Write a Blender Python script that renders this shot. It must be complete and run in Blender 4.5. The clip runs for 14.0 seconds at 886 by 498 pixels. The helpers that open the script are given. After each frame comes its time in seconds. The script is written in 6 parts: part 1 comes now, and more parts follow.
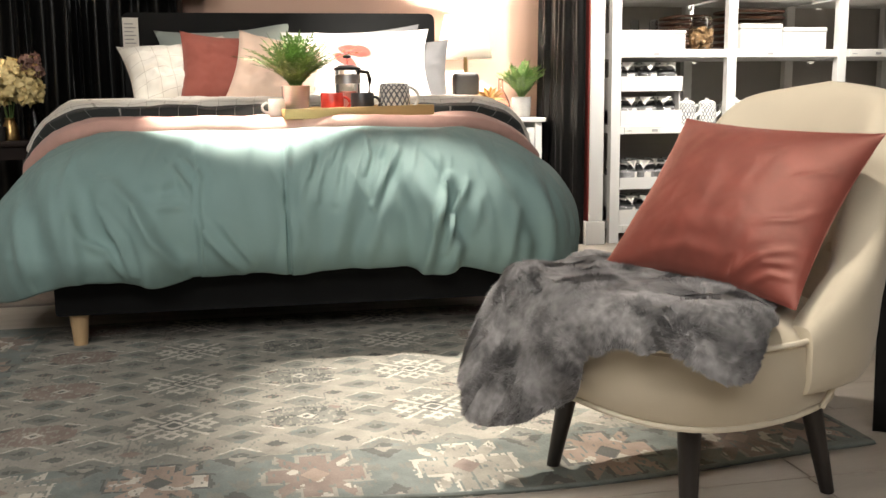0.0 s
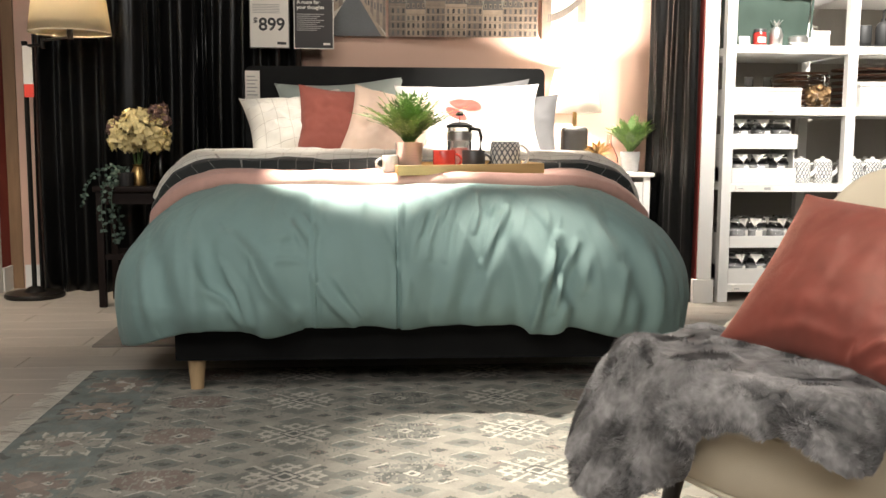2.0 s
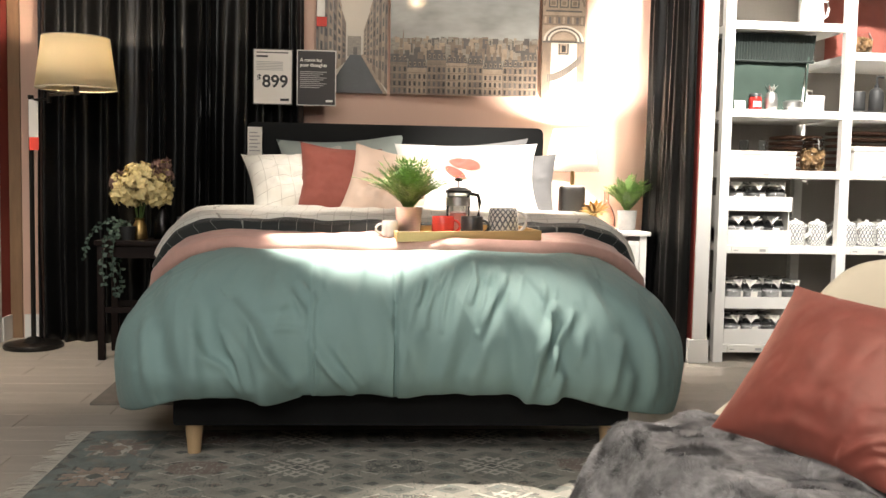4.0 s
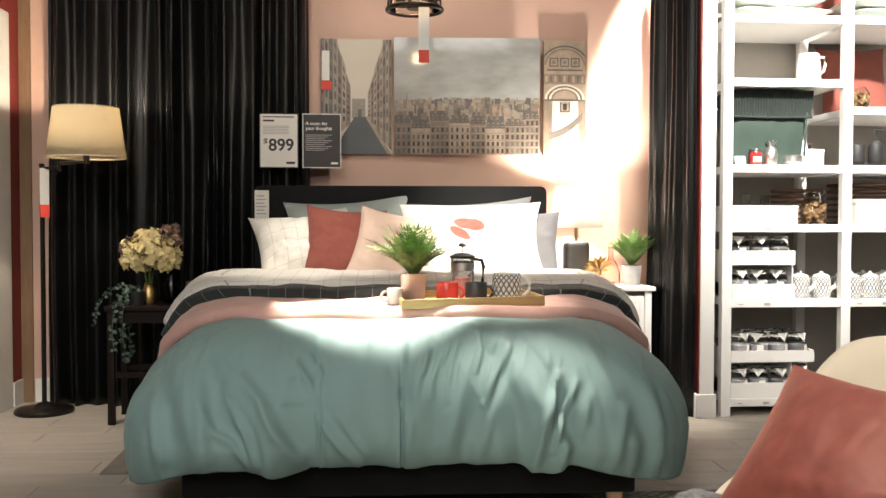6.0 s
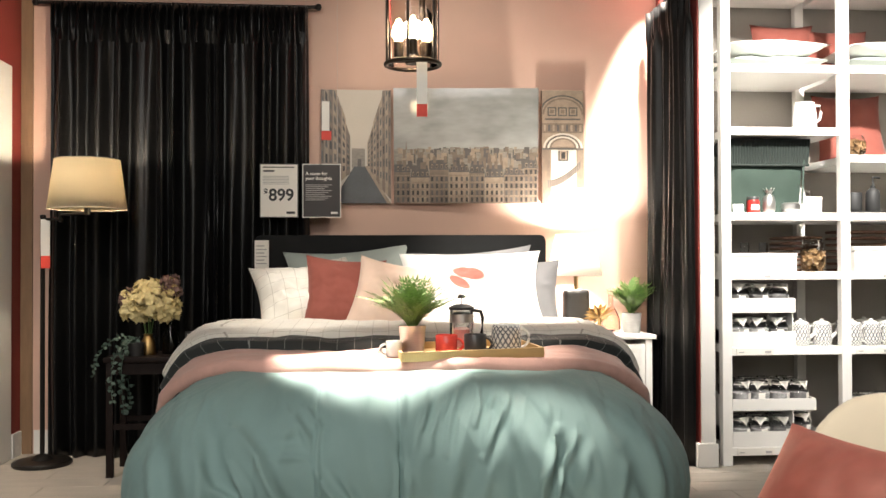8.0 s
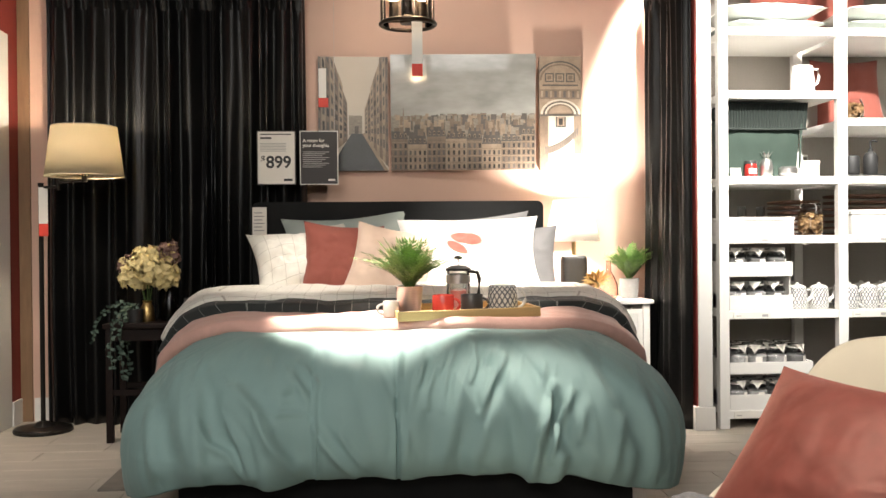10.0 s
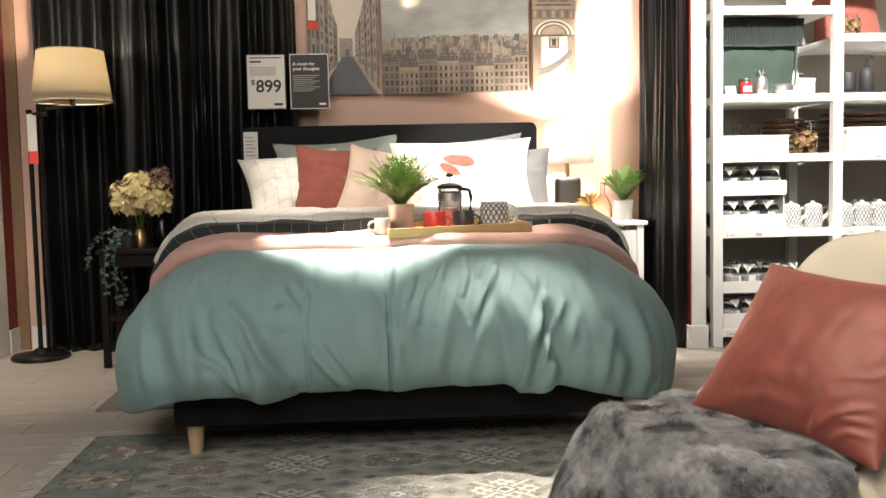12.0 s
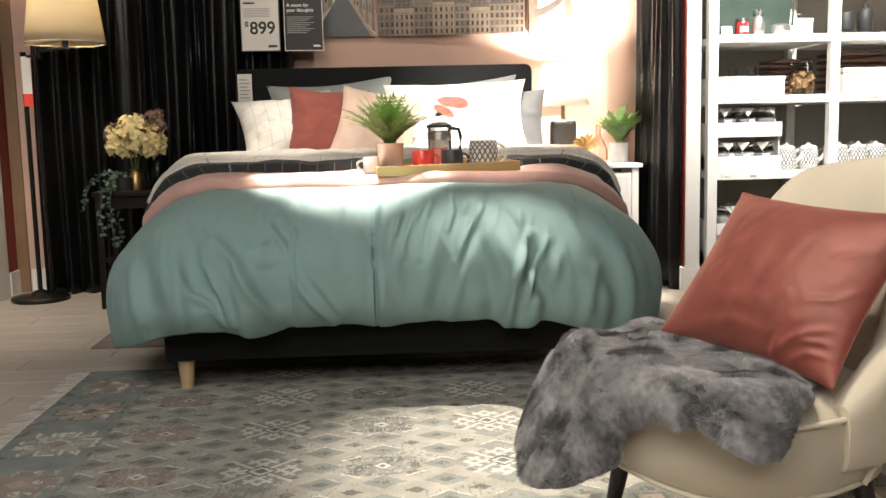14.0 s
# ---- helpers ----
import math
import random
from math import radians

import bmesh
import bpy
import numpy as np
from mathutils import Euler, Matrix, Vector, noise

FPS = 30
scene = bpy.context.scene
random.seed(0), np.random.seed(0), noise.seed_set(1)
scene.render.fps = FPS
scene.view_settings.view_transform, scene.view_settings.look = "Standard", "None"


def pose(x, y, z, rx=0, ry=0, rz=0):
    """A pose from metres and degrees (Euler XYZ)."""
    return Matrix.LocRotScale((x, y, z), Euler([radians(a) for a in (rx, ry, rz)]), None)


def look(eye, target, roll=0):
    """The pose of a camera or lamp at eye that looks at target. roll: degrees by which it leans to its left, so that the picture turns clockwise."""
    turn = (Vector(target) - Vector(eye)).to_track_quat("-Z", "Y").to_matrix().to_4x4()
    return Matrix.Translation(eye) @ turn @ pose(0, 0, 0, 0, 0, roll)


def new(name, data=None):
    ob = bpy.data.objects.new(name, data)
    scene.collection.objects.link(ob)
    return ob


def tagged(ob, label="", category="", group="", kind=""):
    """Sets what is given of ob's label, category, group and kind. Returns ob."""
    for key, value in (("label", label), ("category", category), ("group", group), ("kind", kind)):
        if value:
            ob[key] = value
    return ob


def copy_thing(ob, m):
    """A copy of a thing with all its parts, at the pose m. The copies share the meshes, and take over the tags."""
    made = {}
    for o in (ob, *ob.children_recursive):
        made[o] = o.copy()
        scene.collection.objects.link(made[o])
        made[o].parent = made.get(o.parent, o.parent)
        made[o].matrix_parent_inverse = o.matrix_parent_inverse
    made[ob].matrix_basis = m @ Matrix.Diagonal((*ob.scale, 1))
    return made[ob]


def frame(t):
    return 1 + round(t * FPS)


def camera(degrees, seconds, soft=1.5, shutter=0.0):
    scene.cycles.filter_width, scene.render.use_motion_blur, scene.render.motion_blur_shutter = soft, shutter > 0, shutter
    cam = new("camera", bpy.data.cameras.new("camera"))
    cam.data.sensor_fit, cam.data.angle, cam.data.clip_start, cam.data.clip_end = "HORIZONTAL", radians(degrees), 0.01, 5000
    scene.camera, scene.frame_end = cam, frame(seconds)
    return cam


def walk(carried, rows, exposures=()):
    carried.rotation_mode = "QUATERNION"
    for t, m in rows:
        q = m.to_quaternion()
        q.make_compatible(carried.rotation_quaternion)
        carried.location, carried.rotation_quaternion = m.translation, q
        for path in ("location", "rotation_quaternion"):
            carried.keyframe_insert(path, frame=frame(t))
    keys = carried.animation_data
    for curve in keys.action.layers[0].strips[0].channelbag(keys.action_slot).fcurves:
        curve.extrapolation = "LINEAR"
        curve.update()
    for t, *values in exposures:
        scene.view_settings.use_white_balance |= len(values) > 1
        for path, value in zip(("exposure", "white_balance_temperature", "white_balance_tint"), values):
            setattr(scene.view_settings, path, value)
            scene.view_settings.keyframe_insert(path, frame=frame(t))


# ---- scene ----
cam = camera(50.3, 14.0)
PATH = [
    (0, (-0.144, -3.193, 0.802), (0.244, -1.256, 0.492), -0.7),
    (0.5, (-0.152, -3.208, 0.809), (0.133, -1.251, 0.511), -0.6),
    (1, (-0.16, -3.212, 0.824), (0.059, -1.243, 0.547), -0.5),
    (1.5, (-0.172, -3.213, 0.844), (0.015, -1.237, 0.595), -0.0),
    (2, (-0.177, -3.217, 0.864), (0.005, -1.238, 0.641), 0.3),
    (2.5, (-0.179, -3.228, 0.895), (0.006, -1.247, 0.693), 0.8),
    (3, (-0.181, -3.238, 0.925), (0.006, -1.255, 0.744), 1.2),
    (5.5, (-0.173, -3.274, 1.059), (0.0, -1.283, 0.971), 0.5),
    (6, (-0.166, -3.291, 1.085), (0.0, -1.299, 1.025), 0.1),
    (6.5, (-0.163, -3.299, 1.106), (0.0, -1.305, 1.079), -0.1),
    (7, (-0.162, -3.296, 1.121), (0.001, -1.303, 1.123), -0.1),
    (8.25, (-0.154, -3.3, 1.125), (0.009, -1.307, 1.155), -0.2),
    (9.5, (-0.143, -3.311, 1.077), (0.017, -1.317, 1.092), -0.3),
    (10, (-0.139, -3.306, 1.049), (0.022, -1.313, 1.034), -0.5),
    (10.5, (-0.138, -3.305, 1.026), (0.025, -1.312, 0.976), -0.8),
    (11, (-0.141, -3.295, 1.003), (0.027, -1.303, 0.921), -1.0),
    (11.5, (-0.132, -3.303, 0.982), (0.035, -1.313, 0.867), -1.0),
    (12, (-0.111, -3.3, 0.963), (0.051, -1.312, 0.817), -1.2),
    (12.5, (-0.096, -3.307, 0.948), (0.063, -1.321, 0.771), -1.3),
    (13, (-0.075, -3.313, 0.938), (0.076, -1.329, 0.736), -1.4),
    (13.5, (-0.053, -3.323, 0.925), (0.091, -1.34, 0.703), -1.5),
    (14, (-0.035, -3.335, 0.912), (0.106, -1.355, 0.664), -1.3),
]
walk(cam, [(t, look(eye, target, roll)) for t, eye, target, roll in PATH])

# ---- world and lights ----
world = bpy.data.worlds.new("store_ambient")
scene.world = world
world.use_nodes = True
world.node_tree.nodes["Background"].inputs[0].default_value = (1.0, 0.9, 0.8, 1)
world.node_tree.nodes["Background"].inputs[1].default_value = 0.02
scene.view_settings.exposure = -0.05


def spot(name, eye, target, watts, cone, blend, size=0.03, colour=(1.0, 0.91, 0.80)):
    lamp = bpy.data.lights.new(name, "SPOT")
    lamp.energy, lamp.spot_size, lamp.spot_blend, lamp.shadow_soft_size, lamp.color = watts, radians(cone), blend, size, colour
    ob = new(name, lamp)
    ob.matrix_world = look(eye, target)
    return ob


def panel(name, eye, target, watts, sx, sy, colour=(1.0, 0.96, 0.91)):
    lamp = bpy.data.lights.new(name, "AREA")
    lamp.shape, lamp.size, lamp.size_y, lamp.energy, lamp.color = "RECTANGLE", sx, sy, watts, colour
    ob = new(name, lamp)
    ob.matrix_world = look(eye, target)
    return ob


def bulb(name, place, watts, size, colour=(1.0, 0.83, 0.62)):
    lamp = bpy.data.lights.new(name, "POINT")
    lamp.energy, lamp.shadow_soft_size, lamp.color = watts, size, colour
    ob = new(name, lamp)
    ob.location = place
    return ob


spot("bed_spot", (-0.48, 0.95, 3.1), (-0.13, 0.42, 0.70), 1850, 19.5, 0.45)
spot("tray_spot", (0.95, 1.15, 3.1), (0.32, 0.62, 0.72), 430, 21, 0.85)
spot("rug_spot", (0.46, 0.66, 3.1), (0.36, -0.78, 0.0), 1000, 25, 0.9)
spot("pillow_spot", (0.75, 0.6, 3.1), (0.55, 1.85, 0.90), 1150, 32, 0.95)
spot("sheet_spot", (-0.3, 0.5, 3.15), (-0.48, 1.60, 0.8), 270, 28, 0.9)
spot("wall_spot", (1.62, 2.20, 3.25), (1.64, 2.525, 0.0), 1300, 40, 0.3)
# Soft wall wash added to brighten the pictures and pink wall; no fixture is seen.
spot("picture_spot", (0.3, 0.5, 3.2), (0.3, 2.5, 1.9), 100, 62, 1.0, 0.06)
spot("shelf_spot", (2.1, 0.1, 3.15), (2.35, 1.8, 1.75), 1080, 58, 0.8, 0.05, (1.0, 0.95, 0.88))
spot("chair_spot", (0.1, -1.7, 3.2), (0.75, -1.45, 0.4), 260, 48, 1.0, 0.06)
spot("lamp_side_spot", (-1.9, 0.6, 3.15), (-2.05, 1.9, 0.0), 140, 50, 0.9, 0.05)
# Two unseen area lamps added as soft fill for the showroom's general light.
panel("ceiling_light", (-1.15, -2.6, 3.2), (-0.6, -0.7, 0.0), 98, 2.2, 1.2)
panel("aisle_light", (-0.6, -4.8, 2.6), (0.0, 0.0, 0.6), 62, 3.0, 1.0)
bulb("floor_lamp_bulb", (-1.645, 1.90, 1.65), 150, 0.03)
bulb("table_lamp_bulb", (1.09, 2.28, 1.23), 130, 0.03, (1.0, 0.92, 0.82))
bulb("pendant_bulb", (0.035, 0.45, 2.05), 9, 0.04)

# ---- materials ----


def surface(name, colour, rough=0.6, metal=0.0, scale=12.0, vary=0.15, bump=0.15, fine=220.0, sheen=0.0, spec=0.5, random_tint=0.0, stretch=(1, 1, 1)):
    """A material with stains at one scale, grain at a finer one and fine relief."""
    m = bpy.data.materials.new(name)
    m.use_nodes = True
    nodes, links = m.node_tree.nodes, m.node_tree.links
    b = nodes["Principled BSDF"]
    co = nodes.new("ShaderNodeTexCoord")
    mp = nodes.new("ShaderNodeMapping")
    mp.inputs["Scale"].default_value = stretch
    links.new(co.outputs["Object"], mp.inputs["Vector"])
    large, small = nodes.new("ShaderNodeTexNoise"), nodes.new("ShaderNodeTexNoise")
    for tex, s, d in ((large, scale, 3.0), (small, fine, 2.0)):
        tex.inputs["Scale"].default_value, tex.inputs["Detail"].default_value = s, d
        links.new(mp.outputs[0], tex.inputs["Vector"])
    mixed = nodes.new("ShaderNodeMath")
    mixed.operation = "MULTIPLY_ADD"
    links.new(small.outputs["Fac"], mixed.inputs[0])
    mixed.inputs[1].default_value = 0.5
    links.new(large.outputs["Fac"], mixed.inputs[2])
    ramp = nodes.new("ShaderNodeMapRange")
    ramp.inputs["From Min"].default_value, ramp.inputs["From Max"].default_value = 0.45, 1.05
    ramp.inputs["To Min"].default_value, ramp.inputs["To Max"].default_value = 1 - vary, 1 + vary
    links.new(mixed.outputs[0], ramp.inputs["Value"])
    tint = nodes.new("ShaderNodeVectorMath")
    tint.operation = "SCALE"
    tint.inputs[0].default_value = colour
    links.new(ramp.outputs[0], tint.inputs["Scale"])
    out = tint.outputs[0]
    if random_tint:
        info = nodes.new("ShaderNodeObjectInfo")
        r2 = nodes.new("ShaderNodeMapRange")
        r2.inputs["To Min"].default_value, r2.inputs["To Max"].default_value = 1 - random_tint, 1 + random_tint
        links.new(info.outputs["Random"], r2.inputs["Value"])
        again = nodes.new("ShaderNodeVectorMath")
        again.operation = "SCALE"
        links.new(out, again.inputs[0])
        links.new(r2.outputs[0], again.inputs["Scale"])
        out = again.outputs[0]
    links.new(out, b.inputs["Base Color"])
    b.inputs["Roughness"].default_value, b.inputs["Metallic"].default_value = rough, metal
    b.inputs["Specular IOR Level"].default_value = spec
    if sheen:
        b.inputs["Sheen Weight"].default_value, b.inputs["Sheen Roughness"].default_value = sheen, 0.4
    if bump:
        bp = nodes.new("ShaderNodeBump")
        bp.inputs["Strength"].default_value, bp.inputs["Distance"].default_value = bump, 0.002
        links.new(small.outputs["Fac"], bp.inputs["Height"])
        links.new(bp.outputs[0], b.inputs["Normal"])
    return m


def glass(name, colour=(0.9, 0.92, 0.92), rough=0.03):
    m = bpy.data.materials.new(name)
    m.use_nodes = True
    b = m.node_tree.nodes["Principled BSDF"]
    b.inputs["Base Color"].default_value = (*colour, 1)
    b.inputs["Transmission Weight"].default_value, b.inputs["Roughness"].default_value = 1.0, rough
    b.inputs["IOR"].default_value = 1.3
    return m


def glow(name, colour, strength):
    m = bpy.data.materials.new(name)
    m.use_nodes = True
    b = m.node_tree.nodes["Principled BSDF"]
    b.inputs["Base Color"].default_value = (*colour, 1)
    b.inputs["Emission Color"].default_value, b.inputs["Emission Strength"].default_value = (*colour, 1), strength
    return m


def lampshade(name, colour, through_amount):
    """Thin cloth that lets a lamp's light pass."""
    m = bpy.data.materials.new(name)
    m.use_nodes = True
    nodes, links = m.node_tree.nodes, m.node_tree.links
    out = nodes["Material Output"]
    nodes.remove(nodes["Principled BSDF"])
    d, tr, mix = nodes.new("ShaderNodeBsdfDiffuse"), nodes.new("ShaderNodeBsdfTranslucent"), nodes.new("ShaderNodeMixShader")
    d.inputs[0].default_value = tr.inputs[0].default_value = (*colour, 1)
    wave = nodes.new("ShaderNodeTexNoise")
    wave.inputs["Scale"].default_value = 400
    bp = nodes.new("ShaderNodeBump")
    bp.inputs["Strength"].default_value, bp.inputs["Distance"].default_value = 0.2, 0.001
    links.new(wave.outputs["Fac"], bp.inputs["Height"])
    links.new(bp.outputs[0], d.inputs["Normal"])
    mix.inputs[0].default_value = through_amount
    links.new(d.outputs[0], mix.inputs[1])
    links.new(tr.outputs[0], mix.inputs[2])
    links.new(mix.outputs[0], out.inputs[0])
    return m


def checked(name, ground, line, pitch, width):
    """Cloth with a thin woven windowpane check, laid out by the cloth's own UV in metres."""
    m = surface(name, ground, 0.85, 0, 8, 0.06, 0.2, 500, 0.2)
    nodes, links = m.node_tree.nodes, m.node_tree.links
    b = nodes["Principled BSDF"]
    uv = nodes.new("ShaderNodeUVMap")
    sep = nodes.new("ShaderNodeSeparateXYZ")
    links.new(uv.outputs[0], sep.inputs[0])
    tests = []
    for axis in "XY":
        md = nodes.new("ShaderNodeMath")
        md.operation = "PINGPONG"
        md.inputs[1].default_value = pitch / 2
        links.new(sep.outputs[axis], md.inputs[0])
        lt = nodes.new("ShaderNodeMath")
        lt.operation = "LESS_THAN"
        lt.inputs[1].default_value = width / 2
        links.new(md.outputs[0], lt.inputs[0])
        tests.append(lt)
    mx = nodes.new("ShaderNodeMath")
    mx.operation = "MAXIMUM"
    links.new(tests[0].outputs[0], mx.inputs[0])
    links.new(tests[1].outputs[0], mx.inputs[1])
    mix = nodes.new("ShaderNodeMix")
    mix.data_type = "RGBA"
    links.new(mx.outputs[0], mix.inputs["Factor"])
    links.new(b.inputs["Base Color"].links[0].from_socket, mix.inputs["A"])
    mix.inputs["B"].default_value = (*line, 1)
    links.new(mix.outputs["Result"], b.inputs["Base Color"])
    return m


M_WALL = surface("pink_plaster", (0.62, 0.42, 0.33), 0.85, 0, 3, 0.05, 0.15, 150)
M_RED = surface("red_paint", (0.26, 0.035, 0.027), 0.7, 0, 3, 0.06, 0.1, 150)
M_WHITE = surface("white_paint", (0.78, 0.76, 0.72), 0.5, 0, 4, 0.04, 0.08, 120)
M_TAN = surface("raw_wood_edge", (0.24, 0.145, 0.08), 0.7, 0, 6, 0.15, 0.2, 90, stretch=(8, 8, 1))
M_PLAIN = surface("grey_plaster", (0.40, 0.37, 0.33), 0.9, 0, 2, 0.08, 0.1, 100)
M_DARKCEIL = surface("dark_ceiling_paint", (0.06, 0.06, 0.06), 0.9)
M_CURTAIN = surface("black_curtain_satin", (0.0035, 0.0035, 0.0036), 0.37, 0, 5, 0.2, 0.12, 700, 0.0, 0.30)
M_PLANK = surface("pale_laminate", (0.47, 0.42, 0.36), 0.42, 0, 2.5, 0.14, 0.1, 45, random_tint=0.07, stretch=(1, 7, 1))
M_JOINT = surface("floor_joint", (0.14, 0.12, 0.10), 0.8)
M_TEAL = surface("teal_cotton", (0.215, 0.328, 0.310), 0.75, 0, 5, 0.06, 0.25, 600, 0.12)
M_PINKTHROW = surface("blush_knit", (0.68, 0.40, 0.33), 0.9, 0, 20, 0.08, 0.5, 260, 0.3)
M_BEDFAB = surface("charcoal_upholstery", (0.007, 0.0075, 0.008), 0.85, 0, 10, 0.15, 0.5, 500, 0.03, 0.3)
M_BIRCH = surface("birch_leg", (0.62, 0.43, 0.24), 0.5, 0, 8, 0.12, 0.1, 70, stretch=(5, 5, 1))
M_MATTRESS = surface("mattress_ticking", (0.6, 0.58, 0.55), 0.9)
M_CHAIR = surface("cream_upholstery", (0.55, 0.48, 0.36), 0.85, 0, 7, 0.06, 0.4, 600, 0.3)
M_PIPE = surface("cream_piping", (0.66, 0.59, 0.46), 0.8, 0, 30, 0.06, 0.2, 600)
M_BLACKWOOD = surface("black_stained_wood", (0.018, 0.014, 0.012), 0.4, 0, 8, 0.2, 0.1, 80, stretch=(6, 6, 1))
M_VELVET = surface("rust_satin_velvet", (0.175, 0.044, 0.033), 0.41, 0, 16, 0.32, 0.35, 900, 0.85, 0.85)
M_VELVET.node_tree.nodes["Principled BSDF"].inputs["Sheen Tint"].default_value = (1.0, 0.42, 0.32, 1)
M_VELVET.node_tree.nodes["Principled BSDF"].inputs["Specular Tint"].default_value = (1.0, 0.58, 0.47, 1)
M_RUST = surface("rust_cotton", (0.25, 0.068, 0.049), 0.85, 0, 8, 0.07, 0.3, 500, 0.2)
M_WCHECK = checked("white_checked_cotton", (0.80, 0.77, 0.70), (0.48, 0.44, 0.38), 0.075, 0.0022)
M_DCHECK = checked("charcoal_checked_cotton", (0.022, 0.027, 0.026), (0.26, 0.26, 0.245), 0.075, 0.0022)
M_WPILLOW = surface("white_cotton", (0.82, 0.80, 0.76), 0.85, 0, 8, 0.03, 0.25, 500, 0.2)
M_GREYPILLOW = surface("grey_cotton", (0.16, 0.16, 0.165), 0.85, 0, 8, 0.08, 0.25, 500, 0.2)
M_TEALGREY = surface("sage_cotton", (0.36, 0.41, 0.38), 0.85, 0, 8, 0.05, 0.25, 500, 0.2)
M_BLUSH = surface("blush_cushion_cotton", (0.66, 0.50, 0.40), 0.85, 0, 5, 0.10, 0.3, 300, 0.2)
M_LEAFPILLOW = surface("white_cotton_leaf_print", (0.82, 0.80, 0.76), 0.85, 0, 8, 0.03, 0.25, 500, 0.2)
printed = M_LEAFPILLOW.node_tree
cloth_uv = printed.nodes.new("ShaderNodeUVMap")
last = printed.nodes["Principled BSDF"].inputs["Base Color"].links[0].from_socket
for centre, turn, size in (((0.385, 0.285, 0), 16, (0.115, 0.046, 1)), ((0.33, 0.225, 0), 36, (0.085, 0.034, 1))):
    mp = printed.nodes.new("ShaderNodeMapping")
    mp.vector_type = "TEXTURE"
    mp.inputs["Location"].default_value, mp.inputs["Rotation"].default_value, mp.inputs["Scale"].default_value = centre, (0, 0, radians(-turn)), size
    ln = printed.nodes.new("ShaderNodeVectorMath")
    ln.operation = "LENGTH"
    mr = printed.nodes.new("ShaderNodeMapRange")
    mr.inputs["From Min"].default_value, mr.inputs["From Max"].default_value = 1.05, 0.80
    mx = printed.nodes.new("ShaderNodeMix")
    mx.data_type = "RGBA"
    mx.inputs["B"].default_value = (0.42, 0.085, 0.065, 1)
    printed.links.new(cloth_uv.outputs[0], mp.inputs["Vector"])
    printed.links.new(mp.outputs[0], ln.inputs[0])
    printed.links.new(ln.outputs["Value"], mr.inputs["Value"])
    printed.links.new(mr.outputs[0], mx.inputs["Factor"])
    printed.links.new(last, mx.inputs["A"])
    last = mx.outputs["Result"]
printed.links.new(last, printed.nodes["Principled BSDF"].inputs["Base Color"])
M_BLACKMETAL = surface("black_metal", (0.02, 0.018, 0.016), 0.35, 0.6, 8, 0.15, 0.05, 200)
M_SHADE = lampshade("linen_shade", (0.88, 0.80, 0.63), 0.72)
M_PAPER = surface("paper_card", (0.75, 0.72, 0.66), 0.7, 0, 5, 0.03, 0.0)
M_BLACKCARD = surface("black_card", (0.03, 0.027, 0.027), 0.6, 0, 5, 0.05, 0.0)
M_INK = surface("dark_ink", (0.03, 0.03, 0.03), 0.6, bump=0)
M_GREYINK = surface("grey_ink", (0.35, 0.34, 0.33), 0.6, bump=0)
M_REDTAG = surface("red_card", (0.62, 0.05, 0.03), 0.6, bump=0)

# ---- building helpers ----


def part(name, bm, material, parent=None, label="", smooth=True, local=True):
    me = bpy.data.meshes.new(name)
    bmesh.ops.recalc_face_normals(bm, faces=bm.faces[:])
    bm.to_mesh(me)
    bm.free()
    for mat in material if isinstance(material, (list, tuple)) else [material]:
        me.materials.append(mat)
    for p in me.polygons:
        p.use_smooth = smooth
    if smooth:
        me.set_sharp_from_angle(angle=radians(38))
    ob = new(name, me)
    if parent is not None:
        ob.parent = parent
    if label:
        ob["label"] = label
    return ob


def thing(name, place=None, label="", category="", group="", kind=""):
    ob = new(name)
    ob.empty_display_size = 0.1
    if place is not None:
        ob.matrix_basis = place
    return tagged(ob, label, category, group, kind)


def box(x0, x1, y0, y1, z0, z1, bevel=0.0, bm=None, seg=2):
    own = bmesh.new()
    bmesh.ops.create_cube(own, size=1.0)
    for v in own.verts:
        v.co = ((x0 + x1) / 2 + v.co.x * (x1 - x0), (y0 + y1) / 2 + v.co.y * (y1 - y0), (z0 + z1) / 2 + v.co.z * (z1 - z0))
    if bevel:
        bmesh.ops.bevel(own, geom=own.edges[:], offset=bevel, segments=seg, affect="EDGES", profile=0.6)
    return join(bm, own)


def join(bm, own):
    if bm is None:
        return own
    me = bpy.data.meshes.new("piece")
    own.to_mesh(me)
    own.free()
    bm.from_mesh(me)
    bpy.data.meshes.remove(me)
    return bm


def lathe(profile, seg=32, at=(0, 0, 0), bm=None):
    """A turned shape from (radius, height) pairs, closed at the ends that have no radius."""
    own = bm or bmesh.new()
    rings = []
    for r, z in profile:
        if r <= 1e-5:
            rings.append([own.verts.new((at[0], at[1], at[2] + z))])
        else:
            rings.append([own.verts.new((at[0] + r * math.cos(2 * math.pi * i / seg), at[1] + r * math.sin(2 * math.pi * i / seg), at[2] + z)) for i in range(seg)])
    for a, b in zip(rings, rings[1:]):
        if len(a) == 1 and len(b) == 1:
            continue
        for i in range(seg):
            j = (i + 1) % seg
            if len(a) == 1:
                own.faces.new((a[0], b[i], b[j]))
            elif len(b) == 1:
                own.faces.new((a[i], a[j], b[0]))
            else:
                own.faces.new((a[i], a[j], b[j], b[i]))
    return own


